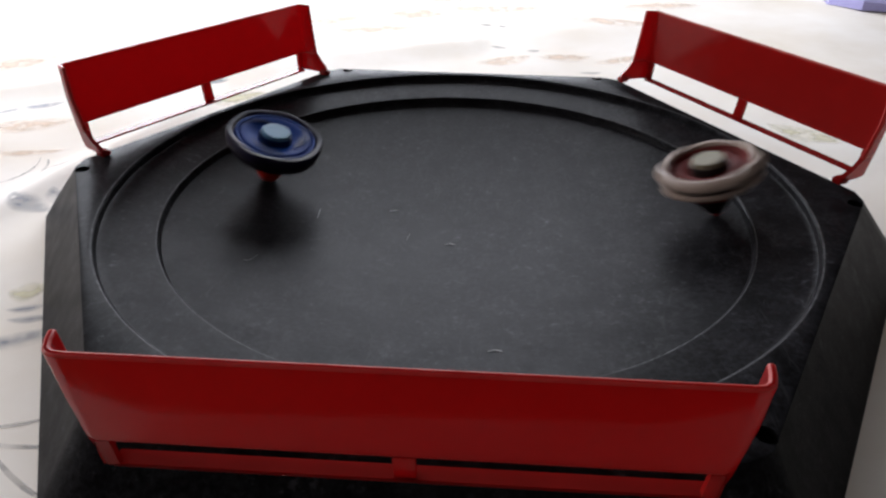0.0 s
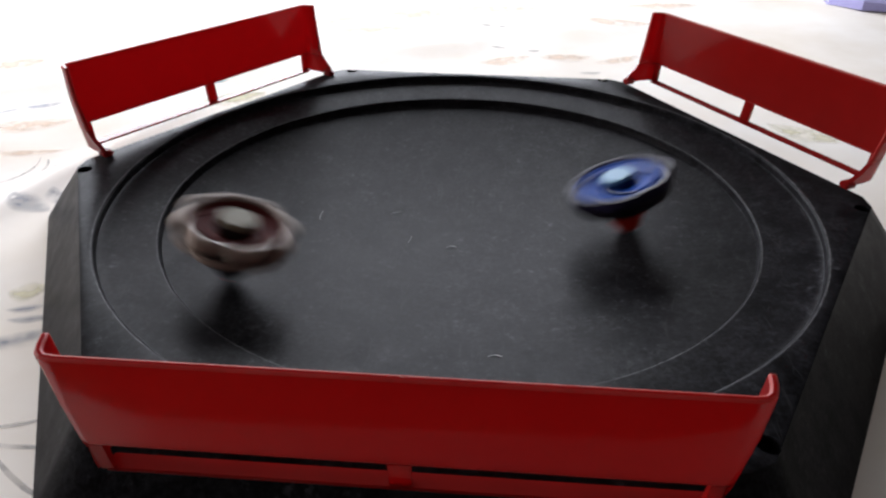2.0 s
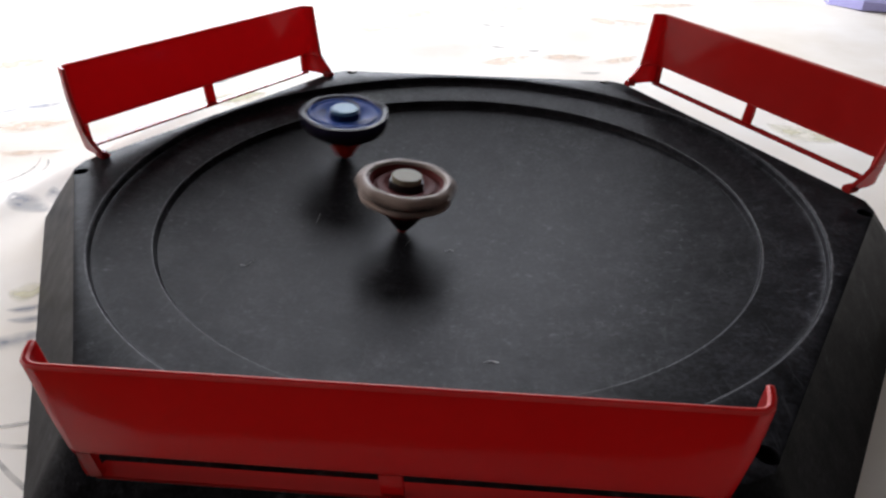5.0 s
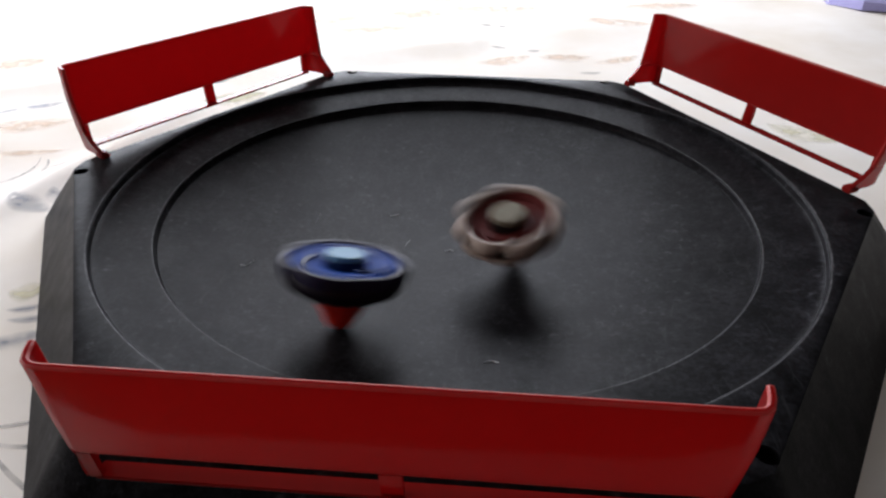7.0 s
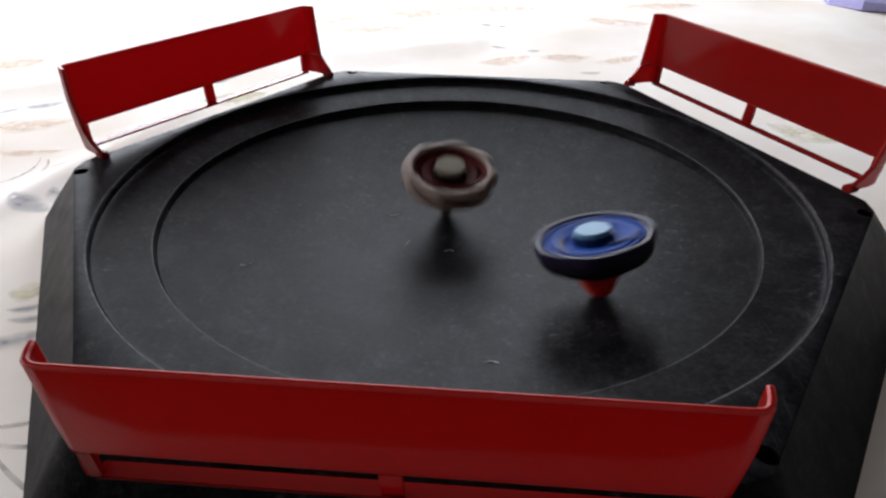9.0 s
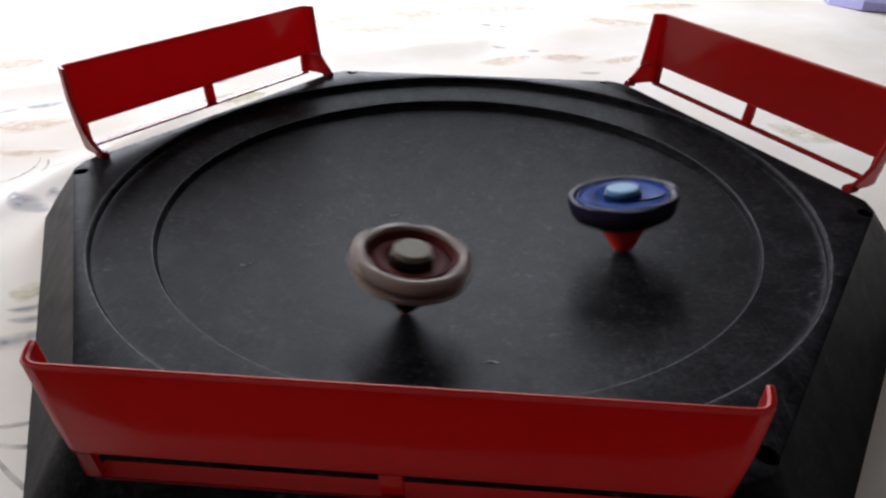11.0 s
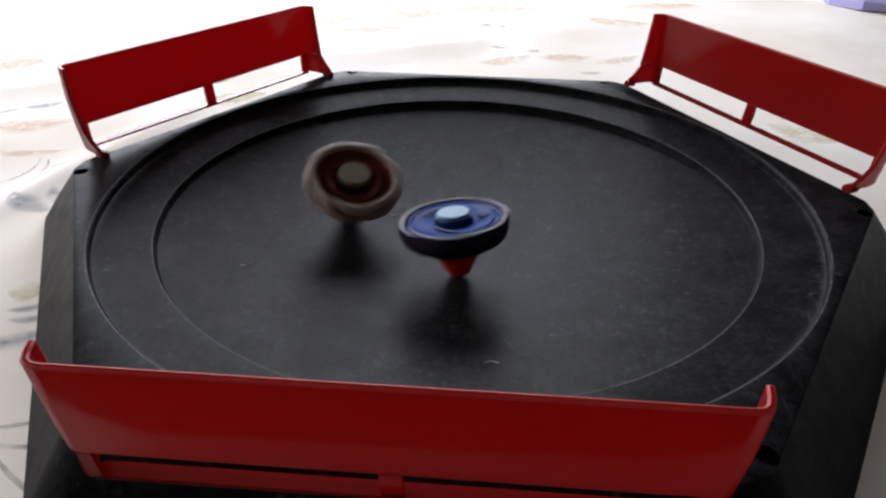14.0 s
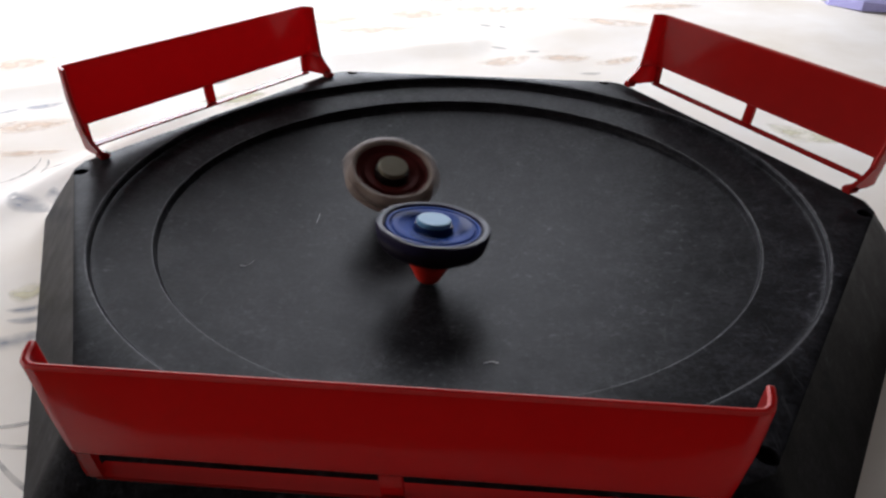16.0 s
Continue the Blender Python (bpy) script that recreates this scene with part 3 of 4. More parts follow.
# ---- the lilac wrapper on the sheet ----
def wrapper():
    thing = tagged(new("wrapper"), "crumpled lilac plastic wrapper lying on the sheet", "wrapper")
    bm = bmesh.new()
    pts = [(0.0, 0.0), (0.030, -0.028), (0.075, -0.030), (0.125, 0.0), (0.13, 0.07), (0.05, 0.09), (0.005, 0.05)]
    low = [bm.verts.new((x, y, 0.0)) for x, y in pts]
    high = [bm.verts.new((x * 0.94 + 0.004, y * 0.92 + 0.004, 0.006 + 0.003 * (k % 2))) for k, (x, y) in enumerate(pts)]
    peak = bm.verts.new((0.06, 0.03, 0.016))
    for k in range(len(pts)):
        j = (k + 1) % len(pts)
        bm.faces.new((low[k], low[j], high[j], high[k]))
        bm.faces.new((high[k], high[j], peak))
    bm.faces.new(low[::-1])
    part("film", bm, LILAC, thing, smooth=0)
    bm = bmesh.new()
    strip(bm, [[(-0.004, 0.012, 0.002), (-0.002, 0.022, 0.010), (0.0, 0.035, 0.004)], [(0.012, 0.0, 0.004), (0.014, 0.012, 0.013), (0.014, 0.03, 0.008)], [(0.028, -0.018, 0.003), (0.03, -0.004, 0.012), (0.03, 0.02, 0.013)]], 0.0015)
    part("seam", bm, SILVER, thing, "pale silvery folded seam")
    thing.matrix_basis = pose(0.400, 0.588, swell(0.43, 0.6) + 0.001, 0, 0, -4)


wrapper()


# ---- what moves ----
SPIN = 82.0         # degrees of spin in a thirtieth of a second


def spun(rows, step):
    """The path in steps of one thirtieth of a second, with the spin round the top's own axis."""
    times = [t for t, _ in rows]
    places = [m.translation for _, m in rows]
    turns = [m.to_quaternion() for _, m in rows]
    out, i = [], 0
    for k in range(int(16.0 * FPS) + 1):
        t = k / FPS
        while i < len(times) - 2 and times[i + 1] <= t + 1e-6:
            i += 1
        u = min(1.0, max(0.0, (t - times[i]) / (times[i + 1] - times[i])))
        a, b = places[i], places[i + 1]
        va = (b - places[max(i - 1, 0)]) / 2
        vb = (places[min(i + 2, len(rows) - 1)] - a) / 2
        at = a * (2 * u ** 3 - 3 * u ** 2 + 1) + va * (u ** 3 - 2 * u ** 2 + u) + b * (3 * u ** 2 - 2 * u ** 3) + vb * (u ** 3 - u ** 2)
        q = turns[i].slerp(turns[i + 1], u)
        out.append((t, Matrix.Translation(at) @ q.to_matrix().to_4x4() @ pose(0, 0, 0, 0, 0, (step * k) % 360)))
    return out


def motions():
    walk(stadium, [
        (0, pose(-0.0009, 0.0061, 0, 0, 0, 1.04)),
        (0.5, pose(-0.0004, 0.0052, 0, 0, 0, 0.99)),
        (1, pose(0.0010, 0.0042, 0, 0, 0, 0.49)),
        (1.5, pose(0.0015, 0.0033, 0, 0, 0, 0.39)),
        (2, pose(0.0006, 0.0035, 0, 0, 0, 0.32)),
        (2.5, pose(0.0009, 0.0029, 0, 0, 0, 0.22)),
        (3, pose(0.0008, 0.0022, 0, 0, 0, 0.15)),
        (3.5, pose(0.0000, 0.0000, 0, 0, 0, 0)),
        (16, pose(0.0000, 0.0000, 0, 0, 0, 0)),
    ])
    walk(blue_top, spun([
        (0.0, pose(-0.1103, 0.0309, 0.0129, 4.6, 17.5)),
        (0.1, pose(-0.1033, 0.0470, 0.0126, 3.8, 14.2)),
        (0.2, pose(-0.1056, 0.0523, 0.0134, 4.3, 15.8)),
        (0.3, pose(-0.0962, 0.0583, 0.0124, 5.9, 14.0)),
        (0.4, pose(-0.0536, 0.0659, 0.0083, 10.6, 1.6)),
        (0.5, pose(-0.0349, 0.1088, 0.0124, 14.1, 5.6)),
        (0.6, pose(-0.0488, 0.1200, 0.0152, 11.5, 3.3)),
        (0.7, pose(-0.0555, 0.0820, 0.0103, 11.4, 4.4)),
        (0.8, pose(0.0067, 0.0460, 0.0047, 12.4, -6.2)),
        (0.9, pose(0.0616, 0.0667, 0.0092, 11.1, -6.4)),
        (1.0, pose(0.0578, 0.1290, 0.0195, 18.6, -7.5)),
        (1.1, pose(0.0224, 0.1026, 0.0111, 10.9, 1.4)),
        (1.2, pose(0.0342, 0.0553, 0.0062, 9.4, -7.8)),
        (1.3, pose(0.0606, 0.0347, 0.0068, 6.4, -13.6)),
        (1.4, pose(0.1230, 0.0477, 0.0161, 5.3, -10.3)),
        (1.5, pose(0.0911, 0.0781, 0.0137, 4.4, -18.6)),
        (1.6, pose(0.0602, 0.0259, 0.0064, 0.7, -11.9)),
        (1.7, pose(0.0736, -0.0278, 0.0081, -1.8, -17.8)),
        (1.8, pose(0.1265, -0.0375, 0.0166, -5.1, -19.1)),
        (1.9, pose(0.1190, -0.0002, 0.0140, -3.3, -13.7)),
        (2.0, pose(0.0900, 0.0018, 0.0095, -2.2, -19.8)),
        (2.1, pose(0.0475, -0.0640, 0.0085, -8.8, -13.6)),
        (2.2, pose(0.0649, -0.0985, 0.0144, -9.3, -13.5)),
        (2.3, pose(0.1003, -0.0768, 0.0158, -12.2, -17.7)),
        (2.4, pose(0.0806, -0.0555, 0.0108, -11.6, -11.0)),
        (2.5, pose(0.0138, -0.0800, 0.0088, -10.4, -0.5)),
        (2.6, pose(-0.0074, -0.1130, 0.0136, -12.9, -2.7)),
        (2.7, pose(0.0319, -0.1208, 0.0157, -14.0, -6.4)),
        (2.8, pose(0.0481, -0.1032, 0.0136, -13.8, -7.6)),
        (2.9, pose(0.0090, -0.0723, 0.0077, -13.3, -4.4)),
        (3.0, pose(-0.0539, -0.0702, 0.0096, -13.6, 4.7)),
        (3.1, pose(-0.0870, -0.1045, 0.0178, -18.7, 8.3)),
        (3.2, pose(-0.0375, -0.1202, 0.0157, -17.7, 4.9)),
        (3.3, pose(-0.0116, -0.0908, 0.0099, -17.3, 3.6)),
        (3.4, pose(-0.0248, -0.1229, 0.0154, -16.5, -6.8)),
        (3.5, pose(-0.0076, -0.1288, 0.0160, -18.3, -8.2)),
        (3.6, pose(0.0166, -0.1204, 0.0146, -18.0, -3.0)),
        (3.7, pose(0.0276, -0.1000, 0.0116, -15.0, -5.4)),
        (3.8, pose(-0.0024, -0.0683, 0.0070, -12.6, 0.5)),
        (3.9, pose(-0.0427, -0.0585, 0.0074, -11.5, 3.3)),
        (4.0, pose(-0.0906, -0.0708, 0.0134, -10.7, 13.5)),
        (4.1, pose(-0.0861, -0.0939, 0.0157, -12.6, 12.4)),
        (4.2, pose(-0.0476, -0.0938, 0.0118, -10.5, 9.1)),
        (4.3, pose(-0.0677, -0.0801, 0.0117, -10.0, 7.6)),
        (4.4, pose(-0.0839, -0.0621, 0.0117, -9.1, 6.6)),
        (4.5, pose(-0.0955, -0.0410, 0.0116, -7.7, 6.1)),
        (4.6, pose(-0.1018, -0.0179, 0.0115, -5.9, 6.0)),
        (4.7, pose(-0.1028, 0.0059, 0.0114, -3.7, 5.9)),
        (4.8, pose(-0.0982, 0.0292, 0.0114, -1.2, 5.8)),
        (4.9, pose(-0.0886, 0.0508, 0.0113, 1.2, 5.4)),
        (5.0, pose(-0.0743, 0.0696, 0.0113, 3.4, 4.7)),
        (5.1, pose(-0.0562, 0.0846, 0.0112, 5.2, 3.7)),
        (5.2, pose(-0.0352, 0.0951, 0.0112, 6.4, 2.4)),
        (5.3, pose(-0.0124, 0.1007, 0.0112, 6.7, 0.8)),
        (5.4, pose(0.0110, 0.1010, 0.0112, 6.3, -0.8)),
        (5.5, pose(0.0340, 0.0960, 0.0113, 5.0, -2.4)),
        (5.6, pose(0.0554, 0.0860, 0.0113, 3.0, -4.0)),
        (5.7, pose(0.0741, 0.0714, 0.0114, 0.4, -5.3)),
        (5.8, pose(0.0891, 0.0528, 0.0115, -2.6, -6.5)),
        (5.9, pose(0.0997, 0.0312, 0.0117, -5.8, -7.5)),
        (6.0, pose(0.1053, 0.0076, 0.0118, -8.9, -8.5)),
        (6.1, pose(0.1053, -0.0170, 0.0120, -11.8, -9.6)),
        (6.2, pose(0.0998, -0.0412, 0.0122, -14.3, -10.9)),
        (6.3, pose(0.0887, -0.0638, 0.0125, -16.4, -12.7)),
        (6.4, pose(0.0617, -0.0621, 0.0092, -15.4, -13.6)),
        (6.5, pose(0.0614, -0.0979, 0.0135, -13.2, -13.2)),
        (6.6, pose(0.0684, -0.1010, 0.0147, -15.6, -11.5)),
        (6.7, pose(0.0613, -0.0981, 0.0135, -15.4, -11.2)),
        (6.8, pose(0.0320, -0.0922, 0.0106, -13.0, -4.8)),
        (6.9, pose(0.0044, -0.0891, 0.0094, -12.7, -1.9)),
        (7.0, pose(-0.0397, -0.0964, 0.0116, -15.4, 5.4)),
        (7.1, pose(-0.0615, -0.1017, 0.0141, -14.7, 8.1)),
        (7.2, pose(-0.0670, -0.1021, 0.0147, -13.0, 11.0)),
        (7.3, pose(-0.0605, -0.0880, 0.0120, -10.5, 10.1)),
        (7.4, pose(-0.0585, -0.0545, 0.0083, -8.7, 10.3)),
        (7.5, pose(-0.0609, -0.0292, 0.0069, -2.5, 11.1)),
        (7.6, pose(-0.0729, 0.0015, 0.0074, -1.8, 10.8)),
        (7.7, pose(-0.0843, 0.0188, 0.0091, -0.8, 11.9)),
        (7.8, pose(-0.0796, 0.0189, 0.0085, -0.1, 11.6)),
        (7.9, pose(-0.0638, 0.0147, 0.0067, 2.5, 8.4)),
        (8.0, pose(-0.0270, 0.0235, 0.0044, 6.4, 3.1)),
        (8.1, pose(0.0020, 0.0342, 0.0043, 3.8, -1.1)),
        (8.2, pose(0.0214, 0.0493, 0.0056, 4.1, -1.5)),
        (8.3, pose(0.0309, 0.0599, 0.0069, 4.2, -4.9)),
        (8.4, pose(0.0383, 0.0548, 0.0068, 3.8, -8.2)),
        (8.5, pose(0.0473, 0.0239, 0.0055, 4.9, -11.2)),
        (8.6, pose(0.0554, 0.0009, 0.0057, 0.9, -13.9)),
        (8.7, pose(0.0677, -0.0218, 0.0073, -2.2, -14.4)),
        (8.8, pose(0.0791, -0.0379, 0.0092, -5.5, -15.8)),
        (8.9, pose(0.0796, -0.0488, 0.0100, -8.6, -14.3)),
        (9.0, pose(0.0694, -0.0591, 0.0097, -8.3, -13.1)),
        (9.1, pose(0.0443, -0.0709, 0.0087, -8.0, -4.7)),
        (9.2, pose(0.0225, -0.0782, 0.0084, -9.5, -6.0)),
        (9.3, pose(-0.0008, -0.0827, 0.0086, -9.3, -5.3)),
        (9.4, pose(-0.0247, -0.0803, 0.0088, -9.0, -3.9)),
        (9.5, pose(-0.0472, -0.0709, 0.0089, -8.3, -2.0)),
        (9.6, pose(-0.0663, -0.0552, 0.0090, -7.1, 0.1)),
        (9.7, pose(-0.0802, -0.0343, 0.0092, -5.3, 2.1)),
        (9.8, pose(-0.0874, -0.0101, 0.0093, -3.0, 3.8)),
        (9.9, pose(-0.0873, 0.0154, 0.0094, -0.5, 4.9)),
        (10.0, pose(-0.0798, 0.0399, 0.0094, 2.1, 5.2)),
        (10.1, pose(-0.0653, 0.0612, 0.0095, 4.3, 4.7)),
        (10.2, pose(-0.0452, 0.0774, 0.0095, 5.9, 3.4)),
        (10.3, pose(-0.0213, 0.0871, 0.0095, 6.6, 1.6)),
        (10.4, pose(0.0045, 0.0894, 0.0095, 6.4, -0.5)),
        (10.5, pose(0.0297, 0.0841, 0.0094, 5.1, -2.7)),
        (10.6, pose(0.0522, 0.0718, 0.0094, 3.1, -4.6)),
        (10.7, pose(0.0701, 0.0536, 0.0093, 0.4, -6.1)),
        (10.8, pose(0.0818, 0.0311, 0.0092, -2.6, -7.1)),
        (10.9, pose(0.0866, 0.0064, 0.0091, -5.6, -7.7)),
        (11.0, pose(0.0840, -0.0183, 0.0090, -8.3, -7.9)),
        (11.1, pose(0.0745, -0.0411, 0.0089, -10.7, -8.2)),
        (11.2, pose(0.0591, -0.0601, 0.0088, -12.6, -8.6)),
        (11.3, pose(0.0391, -0.0737, 0.0087, -14.1, -9.4)),
        (11.4, pose(0.0233, -0.0827, 0.0090, -13.9, -3.3)),
        (11.5, pose(0.0053, -0.0858, 0.0090, -13.8, -4.1)),
        (11.6, pose(-0.0078, -0.0840, 0.0088, -11.8, -1.0)),
        (11.7, pose(-0.0264, -0.0768, 0.0084, -10.6, 4.5)),
        (11.8, pose(-0.0357, -0.0704, 0.0081, -8.5, 6.7)),
        (11.9, pose(-0.0471, -0.0561, 0.0075, -6.6, 7.9)),
        (12.0, pose(-0.0525, -0.0415, 0.0068, -3.1, 9.1)),
        (12.1, pose(-0.0564, -0.0244, 0.0063, -3.7, 9.1)),
        (12.2, pose(-0.0607, -0.0185, 0.0065, -2.2, 8.6)),
        (12.3, pose(-0.0547, -0.0194, 0.0060, -1.2, 8.4)),
        (12.4, pose(-0.0378, -0.0174, 0.0047, 0.7, 6.0)),
        (12.5, pose(-0.0162, -0.0055, 0.0036, 2.9, 2.7)),
        (12.6, pose(-0.0003, 0.0045, 0.0034, 3.3, 0.4)),
        (12.7, pose(-0.0055, 0.0468, 0.0051, 5.4, 2.2)),
        (12.8, pose(-0.0188, 0.0635, 0.0067, 7.3, 3.5)),
        (12.9, pose(-0.0433, 0.0726, 0.0088, 7.3, 4.2)),
        (13.0, pose(-0.0541, 0.0547, 0.0079, 11.0, 4.7)),
        (13.1, pose(-0.0465, 0.0214, 0.0054, 7.3, 0.1)),
        (13.2, pose(-0.0297, -0.0152, 0.0043, 7.2, -6.6)),
        (13.3, pose(-0.0168, -0.0355, 0.0046, 6.6, -8.5)),
        (13.4, pose(0.0158, -0.0367, 0.0046, 1.6, -7.6)),
        (13.5, pose(0.0317, -0.0170, 0.0044, 0.6, -7.1)),
        (13.6, pose(0.0359, -0.0155, 0.0046, -2.6, -9.7)),
        (13.7, pose(0.0317, -0.0141, 0.0043, -2.8, -6.0)),
        (13.8, pose(0.0222, -0.0249, 0.0043, -4.7, -5.3)),
        (13.9, pose(0.0142, -0.0306, 0.0043, -5.9, -4.7)),
        (14.0, pose(0.0055, -0.0429, 0.0048, -7.3, -7.3)),
        (14.1, pose(-0.0041, -0.0582, 0.0060, -6.4, -0.9)),
        (14.2, pose(-0.0096, -0.0603, 0.0062, -6.0, -0.4)),
        (14.3, pose(-0.0131, -0.0628, 0.0065, -4.6, 0.1)),
        (14.4, pose(-0.0166, -0.0558, 0.0060, -4.6, 4.6)),
        (14.5, pose(-0.0154, -0.0503, 0.0055, -2.8, 5.7)),
        (14.6, pose(-0.0131, -0.0424, 0.0049, -1.2, 5.9)),
        (14.7, pose(-0.0086, -0.0288, 0.0041, 1.1, 0.1)),
        (14.8, pose(-0.0045, -0.0145, 0.0036, -0.8, -1.8)),
        (14.9, pose(-0.0017, -0.0057, 0.0034, -0.0, -0.9)),
        (15.0, pose(0.0030, 0.0000, 0.0034, 1.4, -2.4)),
        (15.1, pose(0.0069, -0.0024, 0.0035, -1.1, -1.7)),
        (15.2, pose(0.0102, -0.0089, 0.0036, 0.1, -6.6)),
        (15.3, pose(0.0099, -0.0161, 0.0037, -1.4, -1.9)),
        (15.4, pose(0.0127, -0.0288, 0.0042, -2.5, -6.7)),
        (15.5, pose(0.0123, -0.0445, 0.0050, -3.4, -5.3)),
        (15.6, pose(0.0102, -0.0482, 0.0053, -4.5, -6.3)),
        (15.7, pose(0.0046, -0.0551, 0.0057, -5.3, -1.5)),
        (15.8, pose(0.0008, -0.0593, 0.0061, -5.7, 0.9)),
        (15.9, pose(-0.0036, -0.0565, 0.0058, -6.0, -0.9)),
        (16.0, pose(-0.0091, -0.0509, 0.0054, -6.4, 5.3)),
    ], SPIN))
    walk(brown_top, spun([
        (0.0, pose(0.1333, 0.0100, 0.0171, -0.3, -19.0)),
        (0.1, pose(0.1007, 0.0187, 0.0113, -1.3, -25.9)),
        (0.2, pose(0.0671, -0.0194, 0.0074, -0.5, -15.4)),
        (0.3, pose(0.0606, -0.0591, 0.0094, -2.7, -14.0)),
        (0.4, pose(0.1036, -0.0743, 0.0164, -5.3, -17.3)),
        (0.5, pose(0.1127, -0.0405, 0.0147, -5.9, -14.0)),
        (0.6, pose(0.0673, -0.0410, 0.0085, -6.3, -13.8)),
        (0.7, pose(0.0094, -0.0776, 0.0086, -7.2, -0.9)),
        (0.8, pose(-0.0019, -0.1186, 0.0149, -8.9, -5.1)),
        (0.9, pose(0.0239, -0.1282, 0.0171, -16.9, -0.5)),
        (1.0, pose(0.0469, -0.1066, 0.0143, -19.7, -5.7)),
        (1.1, pose(0.0191, -0.0883, 0.0101, -19.2, -7.8)),
        (1.2, pose(-0.0265, -0.0883, 0.0104, -19.4, 3.1)),
        (1.3, pose(-0.0487, -0.1012, 0.0136, -20.3, 5.4)),
        (1.4, pose(-0.0346, -0.1319, 0.0183, -19.0, 7.6)),
        (1.5, pose(0.0123, -0.1100, 0.0132, -17.9, -0.1)),
        (1.6, pose(0.0062, -0.0588, 0.0063, -13.8, -10.3)),
        (1.7, pose(-0.0502, -0.0164, 0.0057, -7.4, 9.1)),
        (1.8, pose(-0.1078, -0.0090, 0.0125, -6.6, 10.9)),
        (1.9, pose(-0.1236, -0.0397, 0.0165, -5.0, 10.9)),
        (2.0, pose(-0.0950, -0.0717, 0.0146, -2.9, 16.1)),
        (2.1, pose(-0.0229, -0.0575, 0.0066, 3.1, 1.1)),
        (2.2, pose(-0.0153, -0.0064, 0.0037, 4.8, 9.0)),
        (2.3, pose(-0.0383, 0.0515, 0.0063, 6.7, 5.2)),
        (2.4, pose(-0.0907, 0.0750, 0.0137, 5.8, 14.6)),
        (2.5, pose(-0.1257, 0.0303, 0.0161, 7.2, 14.9)),
        (2.6, pose(-0.0923, -0.0189, 0.0103, 9.0, 6.6)),
        (2.7, pose(-0.0157, -0.0463, 0.0054, 7.5, 6.8)),
        (2.8, pose(0.0251, -0.0206, 0.0043, 10.8, 1.5)),
        (2.9, pose(0.0663, 0.0522, 0.0085, 11.9, -9.4)),
        (3.0, pose(0.0572, 0.1173, 0.0159, 16.1, -6.0)),
        (3.1, pose(-0.0062, 0.1193, 0.0139, 14.8, 1.4)),
        (3.2, pose(-0.0472, 0.0712, 0.0088, 12.6, 9.4)),
        (3.3, pose(-0.0372, -0.0062, 0.0045, 10.3, 11.8)),
        (3.4, pose(0.0153, 0.0347, 0.0045, 12.4, -4.3)),
        (3.5, pose(0.0337, 0.0743, 0.0085, 14.8, -5.9)),
        (3.6, pose(0.0294, 0.0869, 0.0098, 11.3, -7.5)),
        (3.7, pose(-0.0004, 0.0752, 0.0077, 9.1, -3.5)),
        (3.8, pose(-0.0014, 0.0178, 0.0037, 6.3, 0.7)),
        (3.9, pose(0.0301, -0.0191, 0.0044, 3.8, -10.0)),
        (4.0, pose(0.0810, -0.0319, 0.0092, 0.6, -14.3)),
        (4.1, pose(0.1206, -0.0080, 0.0145, -1.6, -18.4)),
        (4.2, pose(0.1242, 0.0277, 0.0157, -0.4, -15.5)),
        (4.3, pose(0.1062, -0.0201, 0.0123, -0.1, -13.5)),
        (4.4, pose(0.0750, -0.0506, 0.0096, -0.8, -11.4)),
        (4.5, pose(0.0404, -0.0629, 0.0077, -1.9, -8.9)),
        (4.6, pose(0.0100, -0.0603, 0.0062, -3.2, -5.9)),
        (4.7, pose(-0.0119, -0.0482, 0.0053, -3.9, -2.4)),
        (4.8, pose(-0.0244, -0.0322, 0.0047, -3.8, 1.0)),
        (4.9, pose(-0.0289, -0.0164, 0.0043, -2.6, 3.9)),
        (5.0, pose(-0.0280, -0.0031, 0.0040, -0.5, 5.8)),
        (5.1, pose(-0.0239, 0.0073, 0.0039, 2.0, 6.2)),
        (5.2, pose(-0.0180, 0.0152, 0.0038, 4.4, 5.2)),
        (5.3, pose(-0.0105, 0.0211, 0.0038, 6.1, 3.0)),
        (5.4, pose(-0.0014, 0.0247, 0.0039, 6.8, 0.3)),
        (5.5, pose(0.0092, 0.0250, 0.0040, 6.4, -2.4)),
        (5.6, pose(0.0200, 0.0212, 0.0041, 5.1, -4.4)),
        (5.7, pose(0.0292, 0.0126, 0.0042, 3.5, -5.3)),
        (5.8, pose(0.0343, 0.0000, 0.0043, 2.2, -4.9)),
        (5.9, pose(0.0334, -0.0143, 0.0044, 1.7, -3.5)),
        (6.0, pose(0.0259, -0.0273, 0.0045, 2.3, -1.4)),
        (6.1, pose(0.0131, -0.0358, 0.0045, 4.0, 0.8)),
        (6.2, pose(-0.0020, -0.0373, 0.0045, 6.5, 2.6)),
        (6.3, pose(-0.0158, -0.0318, 0.0044, 9.3, 4.0)),
        (6.4, pose(0.0212, 0.0048, 0.0038, 10.6, -2.4)),
        (6.5, pose(0.0291, 0.0666, 0.0074, 14.4, -4.6)),
        (6.6, pose(0.0195, 0.0942, 0.0104, 12.3, -6.6)),
        (6.7, pose(-0.0227, 0.0984, 0.0111, 11.0, 2.6)),
        (6.8, pose(-0.0303, 0.0474, 0.0058, 9.7, 2.3)),
        (6.9, pose(-0.0138, 0.0093, 0.0036, 8.5, -2.5)),
        (7.0, pose(0.0314, -0.0301, 0.0048, 9.2, -9.5)),
        (7.1, pose(0.0744, -0.0395, 0.0088, 3.6, -13.0)),
